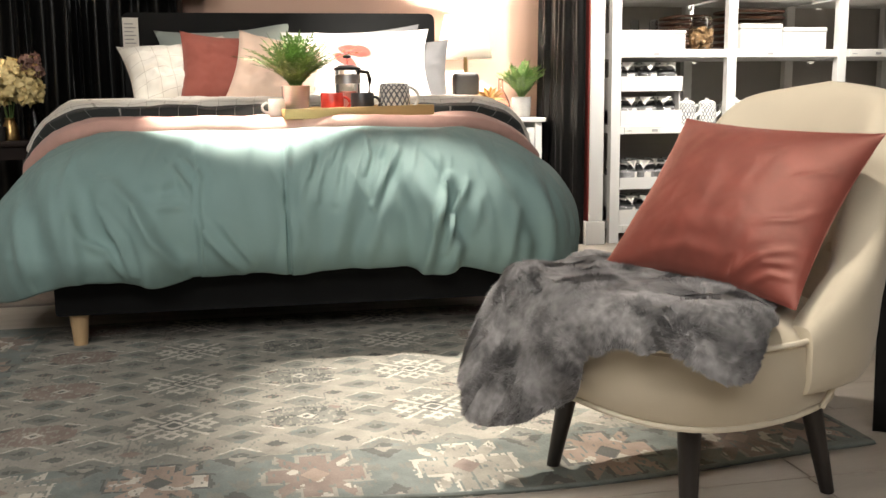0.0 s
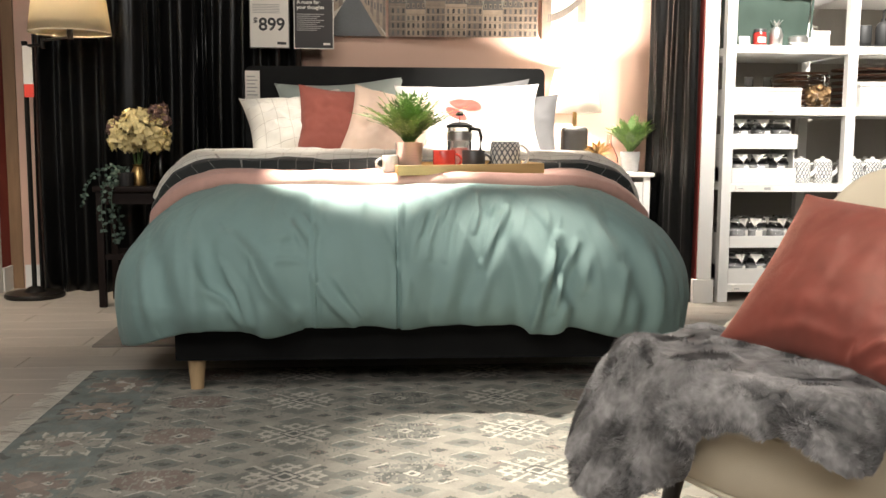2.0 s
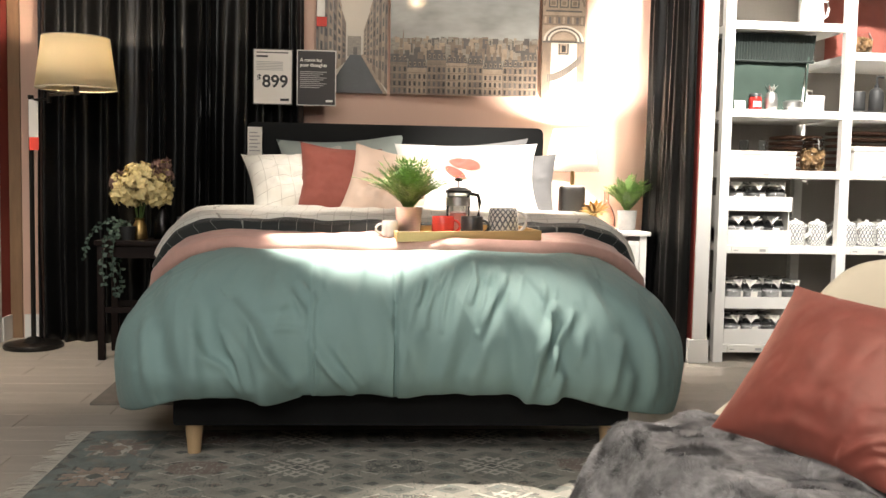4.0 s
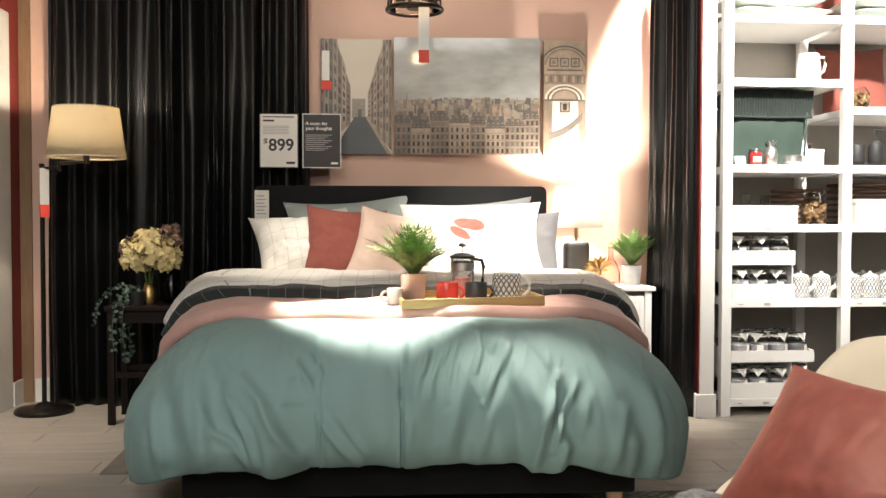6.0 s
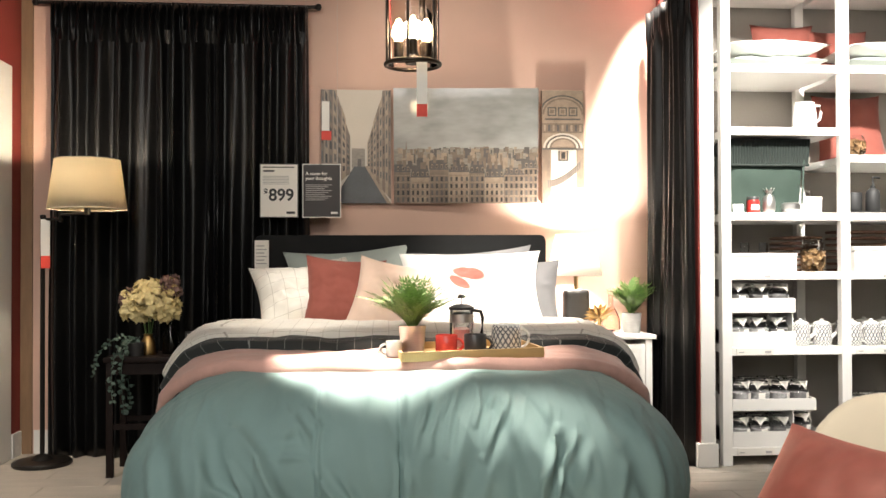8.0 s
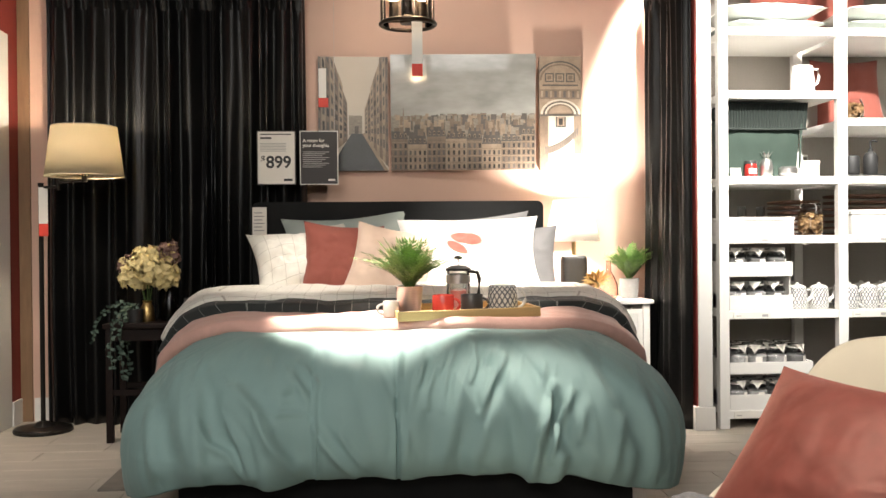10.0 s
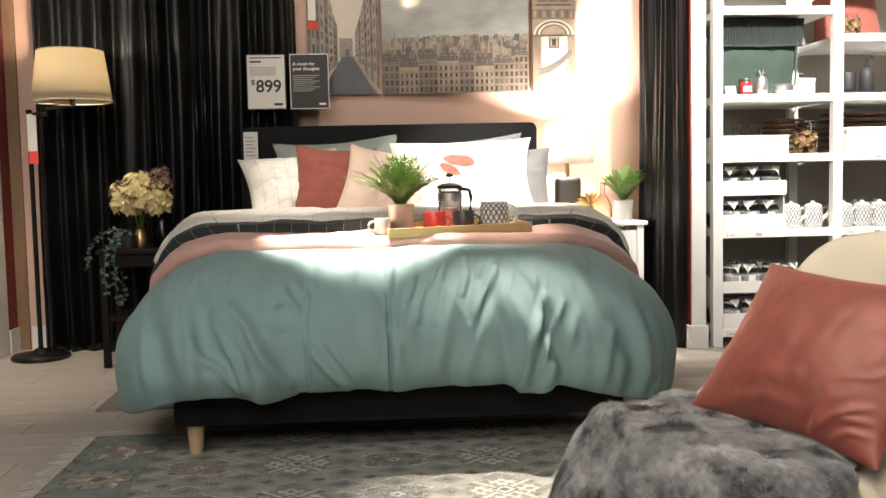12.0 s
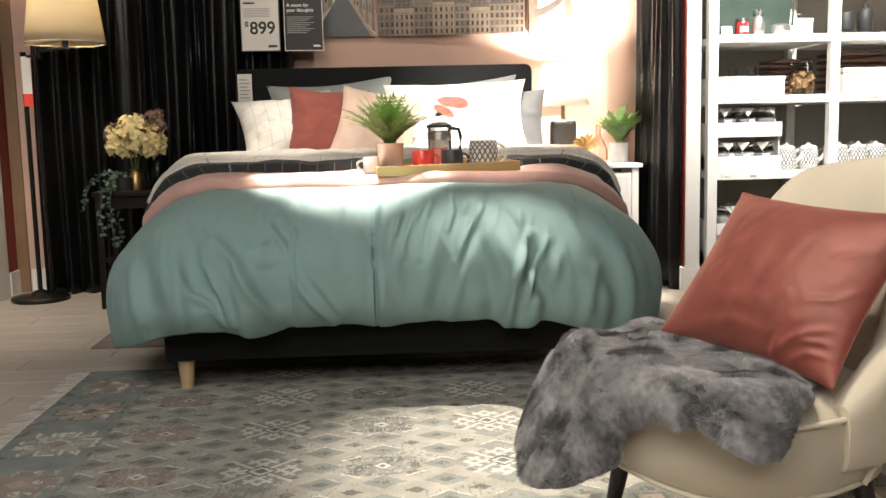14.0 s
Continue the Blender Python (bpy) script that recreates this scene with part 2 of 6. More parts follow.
def tube(points, radius, seg=8, bm=None, taper=None):
    """A round bar along points; radius may shrink to taper at the end."""
    own = bm or bmesh.new()
    pts = [Vector(p) for p in points]
    rings = []
    for i, p in enumerate(pts):
        d = (pts[min(i + 1, len(pts) - 1)] - pts[max(i - 1, 0)]).normalized()
        side = d.cross(Vector((0, 0, 1)))
        side = Vector((1, 0, 0)) if side.length < 1e-3 else side.normalized()
        up = side.cross(d)
        r = radius if taper is None else radius + (taper - radius) * i / (len(pts) - 1)
        rings.append([own.verts.new(p + r * (math.cos(2 * math.pi * k / seg) * side + math.sin(2 * math.pi * k / seg) * up)) for k in range(seg)])
    for a, b in zip(rings, rings[1:]):
        for k in range(seg):
            own.faces.new((a[k], a[(k + 1) % seg], b[(k + 1) % seg], b[k]))
    own.faces.new(rings[0][::-1])
    own.faces.new(rings[-1])
    return own


def sheet(f, nu, nv, bm=None, closed_u=False, uv=None):
    """A grid surface f(a, b), with a and b from 0 to 1; uv(a, b) lays it out in metres."""
    own = bm or bmesh.new()
    rows = [[own.verts.new(f(i / nu, j / nv)) for i in range(nu + (0 if closed_u else 1))] for j in range(nv + 1)]
    layer = own.loops.layers.uv.verify() if uv else None
    n = len(rows[0])
    for j in range(nv):
        for i in range(nu):
            k = (i + 1) % n
            face = own.faces.new((rows[j][i], rows[j][k], rows[j + 1][k], rows[j + 1][i]))
            if uv:
                for loop, (a, b) in zip(face.loops, ((i, j), (i + 1, j), (i + 1, j + 1), (i, j + 1))):
                    loop[layer].uv = uv(a / nu, b / nv)
    return own


def solid(ob, thickness, offset=0.0):
    m = ob.modifiers.new("thickness", "SOLIDIFY")
    m.thickness, m.offset = thickness, offset
    return ob


def cushion_mesh(w, h, t, n=26, wrinkle=0.006, seed=0, ear=0.06, sag=0.0):
    """A stuffed cushion in the local xz plane, base at z = 0, facing -y: pinched corners, seams and soft dents."""
    bm = bmesh.new()
    layer = bm.loops.layers.uv.verify()
    sides = []
    for sign in (-1, 1):
        grid = []
        for j in range(n + 1):
            row = []
            for i in range(n + 1):
                u, v = 2 * i / n - 1, 2 * j / n - 1
                edge = max(0.0, (1 - abs(u) ** 2.8) * (1 - abs(v) ** 2.8)) ** 0.62
                pull = ear * (1 - (u * u) * (v * v))
                x, z = u * w / 2 * (1 - pull * v * v * (1 - abs(u)) - 1.1 * ear * (1 - v * v)), v * h / 2 * (1 - pull * u * u * (1 - abs(v)) - 1.1 * ear * (1 - u * u))
                wr = wrinkle * noise.noise(Vector((u * 2.6, v * 2.6, seed + sign))) * 2 + 0.5 * wrinkle * noise.noise(Vector((u * 7 + 3 * v, v * 7, seed + 5 + sign)))
                wr += 0.55 * wrinkle * (abs(noise.noise(Vector((u * 5 - 2 * v, v * 3.2 + u, seed + 9 + sign)))) - 0.2) * 2
                rad = math.hypot(u, v)
                crease = -wrinkle * 0.9 * max(0, rad - 0.55) * (0.5 + 0.5 * math.sin(9 * math.atan2(v, u) + seed))
                y = sign * (edge * (t / 2 + wr + crease))
                z2 = z - sag * (1 - abs(u)) * (v + 1) / 2
                row.append(bm.verts.new((x, y, z2 + h / 2)) if (sign < 0 or edge > 0) else sides[0][j][i])
            grid.append(row)
        sides.append(grid)
        for j in range(n):
            for i in range(n):
                loop_verts = (grid[j][i], grid[j][i + 1], grid[j + 1][i + 1], grid[j + 1][i])
                face = bm.faces.new(loop_verts)
                for loop, (a, b) in zip(face.loops, ((i, j), (i + 1, j), (i + 1, j + 1), (i, j + 1))):
                    loop[layer].uv = (a / n * w, b / n * h)
    return bm


def press_creases(ob, lines, reach_y, softness=1.6):
    """Ridges with a trough beside them, along broken lines in the mesh's own xz plane, on what faces -y and up."""
    me = ob.data
    n = len(me.vertices)
    co, nr = np.empty(n * 3), np.empty(n * 3)
    me.vertices.foreach_get("co", co)
    me.vertices.foreach_get("normal", nr)
    co, nr = co.reshape(-1, 3), nr.reshape(-1, 3)
    if np.mean(nr[co[:, 1] < reach_y] @ np.array((0, -1.0, 0.4))) < 0:
        nr = -nr
    x, z = co[:, 0], co[:, 2]
    push = np.zeros(n)
    for width, height, pts in lines:
        best, side, along = np.full(n, 9.0), np.zeros(n), np.zeros(n)
        total = sum(math.dist(p, q) for p, q in zip(pts, pts[1:]))
        run = 0.0
        for p, q in zip(pts, pts[1:]):
            length = math.dist(p, q)
            dx, dz = (q[0] - p[0]) / length, (q[1] - p[1]) / length
            t = np.clip((x - p[0]) * dx + (z - p[1]) * dz, 0, length)
            ex, ez = x - p[0] - t * dx, z - p[1] - t * dz
            d = np.hypot(ex, ez)
            near = d < best
            best = np.where(near, d, best)
            side = np.where(near, np.sign(ex * dz - ez * dx) * -1.0, side)
            along = np.where(near, (run + t) / total, along)
            run += length
        sgn = best * side
        taper = np.sin(np.pi * np.clip(0.06 + 0.88 * along, 0, 1)) ** 0.6
        push += height * taper * (np.exp(-((sgn / width) ** 2)) - 0.55 * np.exp(-(((sgn - 2.0 * width) / (softness * width)) ** 2)))
    push *= np.clip((reach_y - co[:, 1]) / 0.05, 0, 1)
    co += nr * push[:, None]
    me.vertices.foreach_set("co", co.reshape(-1))
    me.update()


def cushion(name, w, h, t, material, place, label, seed=0, wrinkle=0.006, ear=0.09, sag=0.0, category="cushion", n=26):
    ob = part(name, cushion_mesh(w, h, t, n, wrinkle, seed, ear, sag), material)
    ob.matrix_basis = place
    return tagged(ob, label, category)


# ---- structure ----


def structure(name, bm, material, label):
    return tagged(part(name, bm, material, smooth=False), label, name.split("_")[0], kind="structure")


ground = structure("floor", box(-6, 6.5, -7, 6, -0.13, -0.006), M_JOINT, "pale grey wood laminate floor of a furniture showroom")
structure("floor_front", box(-6, 6.5, -7, -3.401, -0.12, 0.0), M_PLANK, "pale grey wood laminate floor of the aisle")
structure("floor_left", box(-6, -3.4, -3.4, 2.5, -0.12, -0.001), M_PLANK, "pale grey wood laminate floor beside the display")
structure("floor_right", box(3.6, 6.5, -3.4, 2.42, -0.12, -0.001), M_PLANK, "pale grey wood laminate floor beyond the shelf")
# Out of view: added so that the room is closed above.
structure("ceiling", box(-6, 6.5, -7, 6, 3.3, 3.4), M_DARKCEIL, "dark unseen ceiling added to close the room above the display")
structure("wall_back", box(-2.2, 1.669, 2.50, 2.60, 0.0, 3.3), M_WALL, "pink painted plaster wall behind the bed")
structure("wall_side", box(-2.30, -2.2, 2.34, 2.60, 0.0, 3.3), M_RED, "dark red painted side wall beside the curtain")
structure("wall_jamb", box(-2.36, -2.192, 1.2, 2.334, 0.0, 2.27, 0.006), M_WHITE, "white painted door jamb at the side wall")
structure("wall_upper", box(-2.36, -2.2, 1.2, 2.34, 2.27, 3.3), M_RED, "dark red painted wall over the door jamb")
structure("trim_corner", box(-2.196, -2.130, 2.482, 2.50, 0.0, 3.3), M_TAN, "raw wooden trim in the wall corner")
structure("wall_partition", box(1.669, 1.675, 1.76, 2.60, 0.0, 3.3), M_RED, "dark red painted face of the partition wall")
structure("wall_end", box(1.675, 1.755, 1.75, 2.60, 0.0, 3.3, 0.003), M_WHITE, "white painted end of the partition wall")
structure("wall_shelf", box(1.755, 6.4, 2.42, 2.60, 0.0, 3.3), M_PLAIN, "grey beige wall behind the storage shelf")
# The next four walls are unseen, added only to enclose the room.
structure("wall_far_left", box(-6, -5.9, -7, 6, 0, 3.3), M_PLAIN, "plain unseen wall added to close the room's left end")
structure("wall_far_right", box(6.4, 6.5, -7, 6, 0, 3.3), M_PLAIN, "plain unseen wall added to close the room's right end")
structure("wall_front", box(-5.9, 6.4, -7, -6.9, 0, 3.3), M_PLAIN, "plain unseen wall added behind the viewer to close the room")
structure("wall_left_back", box(-5.9, -2.30, 2.50, 2.60, 0, 3.3), M_PLAIN, "plain unseen wall added beyond the display to close the room")
structure("baseboard_end", box(1.650, 1.765, 1.735, 1.80, 0.0, 0.13, 0.004), M_WHITE, "white baseboard block at the partition wall's end")
structure("baseboard_side", box(-2.2, -2.185, 2.34, 2.48, 0.0, 0.14, 0.003), M_WHITE, "white baseboard along the side wall")
structure("baseboard_back", box(-2.12, 1.665, 2.484, 2.5, 0.0, 0.14, 0.003), M_WHITE, "white baseboard along the pink wall")


def curtain(name, start, end, height, folds, depth, label, seed, parts=1):
    """Hanging cloth with uneven folds that gather at the top, on a rod."""
    rng = random.Random(seed)
    a, b = Vector(start), Vector(end)
    along = b - a
    length = along.length
    out = Vector((-along.y, along.x)).normalized()
    phases = [0.0]
    for _ in range(folds):
        phases.append(phases[-1] + rng.uniform(0.5, 1.5))
    phases = [p / phases[-1] for p in phases]
    amps = [rng.uniform(0.55, 1.15) for _ in range(folds)]

    def f(u, v):
        z = v * height
        w = u + 0.006 * math.sin(5 * v + 9 * u) * (1 - v)
        k = max(i for i in range(folds) if phases[i] <= min(max(w, 0), 0.9999))
        q = (w - phases[k]) / (phases[k + 1] - phases[k])
        amp = depth * amps[k] * (0.55 + 0.45 * (1 - v) + 0.0)
        d = amp * (0.5 - 0.5 * math.cos(2 * math.pi * q)) ** 1.2 + 0.55 * depth * noise.noise(Vector((u * 22, v * 1.3, seed)))
        if v > 0.93:
            d = d * 0.6 + 0.4 * depth * (0.5 + 0.5 * math.sin(2 * math.pi * u * folds * 2.2))
        flare = 0.5 + (u - 0.5) * (1 + 0.02 * (1 - v))
        p = a + along * flare + out * d
        return (p.x, p.y, z)

    thg = thing(name, label=label, category="curtain")
    cloth = part("cloth", sheet(f, folds * 20, 36), M_CURTAIN, thg)
    solid(cloth, 0.004)
    return thg


left_curtain = curtain("curtain", (-0.50, 2.42), (-2.0, 2.42), 2.66, 15, 0.10, "long black satin curtain on a rod over the pink wall", 3)
rod = part("curtain_rod", tube([(-2.10, 2.44, 2.675), (-0.44, 2.44, 2.675)], 0.011, 12), M_BLACKMETAL, left_curtain)
for x in (-2.10, -0.44):
    part("finial", lathe([(0, -0.022), (0.016, -0.016), (0.022, 0), (0.016, 0.016), (0, 0.022)], 14, (x, 2.44, 2.675)), M_BLACKMETAL, left_curtain)
right_curtain = curtain("curtain", (1.645, 1.775), (1.61, 2.44), 2.66, 5, 0.06, "narrow black satin curtain gathered beside the partition", 8)
part("curtain_rod", tube([(1.62, 1.80, 2.675), (1.62, 2.49, 2.675)], 0.011, 12), M_BLACKMETAL, right_curtain)

black = curtain("curtain", (2.3, -1.12), (1.31, -1.25), 2.66, 9, 0.06, "black satin curtain hanging behind the cream armchair", 15)
part("curtain_rod", tube([(2.36, -1.12, 2.675), (1.27, -1.26, 2.675)], 0.011, 12), M_BLACKMETAL, black)

# ---- bed ----
BED = pose(0, 0, 0, 0, 0, -1.3)
bed = thing("bed", BED, "queen bed with charcoal upholstered frame and birch legs", "bed")
part("side_rail", box(-0.80, -0.74, 0.04, 2.08, 0.115, 0.34, 0.012), M_BEDFAB, bed)
part("side_rail", box(0.74, 0.80, 0.04, 2.08, 0.115, 0.34, 0.012), M_BEDFAB, bed)
part("foot_rail", box(-0.80, 0.80, 0.0, 0.06, 0.115, 0.34, 0.015), M_BEDFAB, bed)
part("bed_base", box(-0.74, 0.74, 0.06, 2.08, 0.20, 0.30), M_BEDFAB, bed)


def headboard_mesh():
    """Padded panel with a rolled top and rounded upper corners."""
    bm = bmesh.new()
    w, h, d = 0.84, 1.285, 0.055
    outline = [(-w, 0.12)] + [(-w + 0.035 - 0.035 * math.cos(a), h - 0.035 + 0.035 * math.sin(a)) for a in np.linspace(0, math.pi / 2, 7)]
    outline += [(-x, z) for x, z in outline[::-1]]
    front = [bm.verts.new((x, -d, z)) for x, z in outline]
    back = [bm.verts.new((x, d, z)) for x, z in outline]
    bm.faces.new(front)
    bm.faces.new(back[::-1])
    for i in range(len(outline)):
        j = (i + 1) % len(outline)
        bm.faces.new((front[i], back[i], back[j], front[j]))
    bmesh.ops.bevel(bm, geom=bm.edges[:], offset=0.022, segments=4, affect="EDGES", clamp_overlap=True)
    return bm


hb = part("headboard", headboard_mesh(), M_BEDFAB, bed)
hb.matrix_basis = pose(0, 2.20, 0)
for x in (-0.735, 0.735):
    for y in (0.055, 1.95):
        leg = part("leg", lathe([(0, 0), (0.020, 0), (0.022, 0.004), (0.032, 0.118), (0, 0.118)], 20), M_BIRCH, bed)
        leg.matrix_basis = pose(x, y, 0)
mattress = tagged(part("mattress", box(-0.76, 0.76, 0.05, 2.05, 0.30, 0.62, 0.06, seg=4), M_MATTRESS), "thick pale mattress on the upholstered bed", "mattress")
mattress.matrix_basis = BED

OUT, DROP, ARC = 0.42, 0.34, 0.56


def hang(e):
    """How far out and down cloth goes, e metres past the edge of the bed's flat top."""
    if e <= 0:
        return 0.0, 0.0
    a = min(e / ARC, 1.0) * math.pi / 2
    rest = max(0.0, e - ARC)
    return OUT * math.sin(a) - 0.3 * rest * rest, DROP * (1 - math.cos(a)) + rest


def top_z(x, y):
    return 0.712 + 0.012 * noise.noise(Vector((x * 2.2, y * 2.2, 4))) - 0.035 * max(0.0, 0.45 - y)


def flat_half(y):
    return 0.60 + 0.22 * min(1.0, max(0.0, (y - 0.55) / 0.75))


def out_scale(y):
    return 1 - 0.5 * min(1.0, max(0.0, (y - 0.55) / 0.75))


CREASES = [(-0.98, 0.05, 0.025, 0.3), (-0.84, 0.03, -0.016, 0.28), (-0.74, 0.035, 0.036, 0.25), (-0.63, 0.025, -0.034, 0.3), (-0.54, 0.02, 0.016, 0.34), (-0.46, 0.045, 0.042, -0.1),
           (-0.36, 0.02, -0.016, 0.1), (-0.30, 0.006, -0.008, 0.0), (-0.22, 0.03, 0.014, 0.16), (-0.13, 0.02, -0.014, 0.12), (-0.035, 0.007, -0.014, 0.0), (0.02, 0.022, 0.016, -0.05),
           (0.09, 0.016, -0.014, -0.12), (0.15, 0.016, 0.018, -0.16), (0.21, 0.014, -0.016, -0.20), (0.27, 0.018, 0.020, -0.22), (0.34, 0.02, -0.026, 0.10), (0.385, 0.014, 0.014, 0.22),
           (0.44, 0.028, 0.050, 0.26), (0.505, 0.016, -0.034, 0.22), (0.58, 0.02, 0.018, 0.2), (0.68, 0.04, 0.026, 0.2), (0.76, 0.02, -0.02, 0.24), (0.86, 0.045, 0.028, 0.25)]
rng = random.Random(17)
WRINKLES = [(rng.uniform(-0.9, 0.9), rng.uniform(0.009, 0.016), rng.uniform(0.004, 0.010) * rng.choice((-1, 1)), rng.uniform(-0.3, 0.3), rng.uniform(0.25, 0.75), rng.uniform(0.12, 0.3)) for _ in range(26)]
WRINKLES += [(0.02 + 0.045 * k, 0.009, 0.009 * (-1) ** k, -0.18, 0.42, 0.22) for k in range(9)]
HEM = [(-1.6, 0.76), (-1.05, 0.82), (-0.94, 0.81), (-0.80, 0.75), (-0.66, 0.69), (-0.53, 0.70), (-0.43, 0.735), (-0.36, 0.70), (-0.2, 0.69), (0.0, 0.70), (0.38, 0.69), (0.45, 0.745), (0.52, 0.69), (0.75, 0.755), (0.95, 0.81), (1.6, 0.76)]


def duvet_mesh():
    bm = bmesh.new()
    n, rings, inner = 700, 108, 30
    half, front, head, power = 0.60, 0.25, 1.30, 7.0
    dense = []
    for i in range(4001):
        q = i / 4000
        if q < 0.25 or q > 0.75:
            k = q / 0.25 if q < 0.25 else (1 - q) / 0.25
            y = head + (0.75 - head) * k
            dense.append((Vector((math.copysign(flat_half(y), q - 0.5), y)), Vector((-1 if q < 0.5 else 1, 0))))
        else:
            a = math.pi * (1 - (q - 0.25) / 0.5)
            c, s = math.cos(a), math.sin(a)
            r = (abs(c) ** power + abs(s) ** power) ** (-1 / power)
            x, yy = r * c, r * s
            nrm = Vector((math.copysign(abs(x) ** (power - 1), x) / half, -abs(yy) ** (power - 1) / (0.75 - front))).normalized()
            dense.append((Vector((half * x, 0.75 - (0.75 - front) * yy)), nrm))
    # even spacing along the hanging edge
    run = [0.0]
    for (p, a), (q, b) in zip(dense, dense[1:]):
        run.append(run[-1] + ((q + b * OUT) - (p + a * OUT)).length)
    edge = []
    for i in range(n + 1):
        k = int(np.searchsorted(run, run[-1] * i / n))
        edge.append(dense[min(k, 4000)])
    grid = []
    lengths = [0.0]
    for (p, _), (q, _) in zip(edge, edge[1:]):
        lengths.append(lengths[-1] + run[-1] / n)
    for i, (p, nrm) in enumerate(edge):
        far_x = p.x + 0.4 * nrm.x
        at = far_x if abs(nrm.y) > 0.05 else math.copysign(1.2, p.x)
        total = float(np.mean([np.interp(at + q, [h[0] for h in HEM], [h[1] for h in HEM]) for q in (-0.05, -0.03, -0.015, 0.0, 0.015, 0.03, 0.05)]))
        total += -0.023 + 0.012 * noise.noise(Vector((lengths[i] * 5, 0, 2)))
        row = []
        for k in range(rings + 1):
            e = total * k / rings
            o, d = hang(e)
            f = min(1.0, e / 0.6)
            o *= out_scale(p.y) * (1 + 0.22 * (2 * abs(nrm.x * nrm.y)) * f)
            pos = p.x + o * nrm.x
            push = 0.0
            for cx, cw, amp, slant in CREASES:
                if abs(nrm.y) > 0.05:
                    amp = amp * min(1.0, abs(nrm.y) / 0.7)
                    if cw > 0.01:
                        cw, amp = cw * 1.5, amp * 0.62
                    u = (pos - cx - slant * (f - 0.8)) / cw
                    push += amp * math.exp(-u * u) * (3 * f * f - 2 * f * f * f)
            if abs(nrm.y) > 0.3:
                for cx, cw, amp, slant, mid, span in WRINKLES:
                    u = (pos - cx - slant * (f - 0.5)) / cw
                    if abs(u) < 3:
                        push += amp * math.exp(-u * u - ((f - mid) / span) ** 2)
            push += 0.022 * math.sin(lengths[i] * 21) * f * f * (1 - abs(nrm.y)) ** 2
            push += 0.018 * noise.noise(Vector((p.x * 4, p.y * 4, e * 2.0))) * f + 0.016 * (abs(noise.noise(Vector((lengths[i] * 9 + 1.5 * e, e * 1.6, 7)))) - 0.2) * f + 0.006 * noise.noise(Vector((lengths[i] * 24 - 3 * e, e * 4, 9))) * f ** 0.5
            lump = 0.012 * noise.noise(Vector((pos * 9, e * 5, 3))) + 0.012 * (abs(noise.noise(Vector((pos * 15, e * 4, 13)))) - 0.2)
            lump *= min(1.0, e / 0.15)
            tuck = max(0.0, (k / rings - 0.86) / 0.14)
            o += push - 0.045 * tuck * tuck * nrm.y * nrm.y
            row.append(bm.verts.new((p.x + o * nrm.x, p.y + o * nrm.y, top_z(p.x, p.y) - d + lump * (1 - f) + 0.35 * push * (1 - f))))
        grid.append(row)
    for i in range(n):
        for k in range(rings):
            bm.faces.new((grid[i][k], grid[i + 1][k], grid[i + 1][k + 1], grid[i][k + 1]))
    rows = []
    for i in range(n // 2 + 1):
        a, b = grid[i][0], grid[n - i][0]
        line = [a]
        for j in range(1, inner):
            q = a.co.lerp(b.co, j / inner)
            line.append(bm.verts.new((q.x, q.y, top_z(q.x, q.y) + 0.008 * min(1.0, (q.y - 0.25) / 0.12) * noise.noise(Vector((q.x * 9, q.y * 6, 3))))))
        line.append(b)
        rows.append(line)
    last = max(i for i in range(n // 2) if edge[i][0].y > 0.264)
    for i in range(last):
        for j in range(inner):
            bm.faces.new((rows[i][j], rows[i][j + 1], rows[i + 1][j + 1], rows[i + 1][j]))
    bm.faces.new(rows[last] + [grid[k][0] for k in range(n - last - 1, last, -1)])
    for line in rows[last + 1:]:
        for v in line[1:-1]:
            if v.is_valid and not v.link_faces:
                bm.verts.remove(v)
    return bm


duvet = tagged(part("duvet", duvet_mesh(), M_TEAL), "puffy teal cotton duvet hanging in folds over the bed's foot", "duvet")
duvet.matrix_basis = BED
FOLDS_LEFT = [(0.022, 0.022, [(-0.586, 0.555), (-0.504, 0.48), (-0.461, 0.388), (-0.385, 0.29)]), (0.014, 0.012, [(-0.70, 0.45), (-0.66, 0.388), (-0.596, 0.35), (-0.544, 0.27)]),
              (0.013, 0.013, [(-0.60, 0.46), (-0.555, 0.388), (-0.52, 0.27)]), (0.016, 0.014, [(-0.32, 0.44), (-0.276, 0.375), (-0.184, 0.27)]), (0.013, 0.010, [(-0.40, 0.60), (-0.338, 0.52)]),
              (0.011, -0.007, [(-0.483, 0.535), (-0.38, 0.54)]), (0.011, 0.007, [(-0.47, 0.49), (-0.36, 0.478)]), (0.024, 0.014, [(-0.886, 0.48), (-0.844, 0.285)]),
              (0.020, 0.012, [(-0.72, 0.535), (-0.70, 0.42), (-0.68, 0.30)]), (0.012, 0.008, [(-0.24, 0.42), (-0.15, 0.29)]), (0.010, 0.009, [(-0.36, 0.62), (-0.31, 0.57)])]
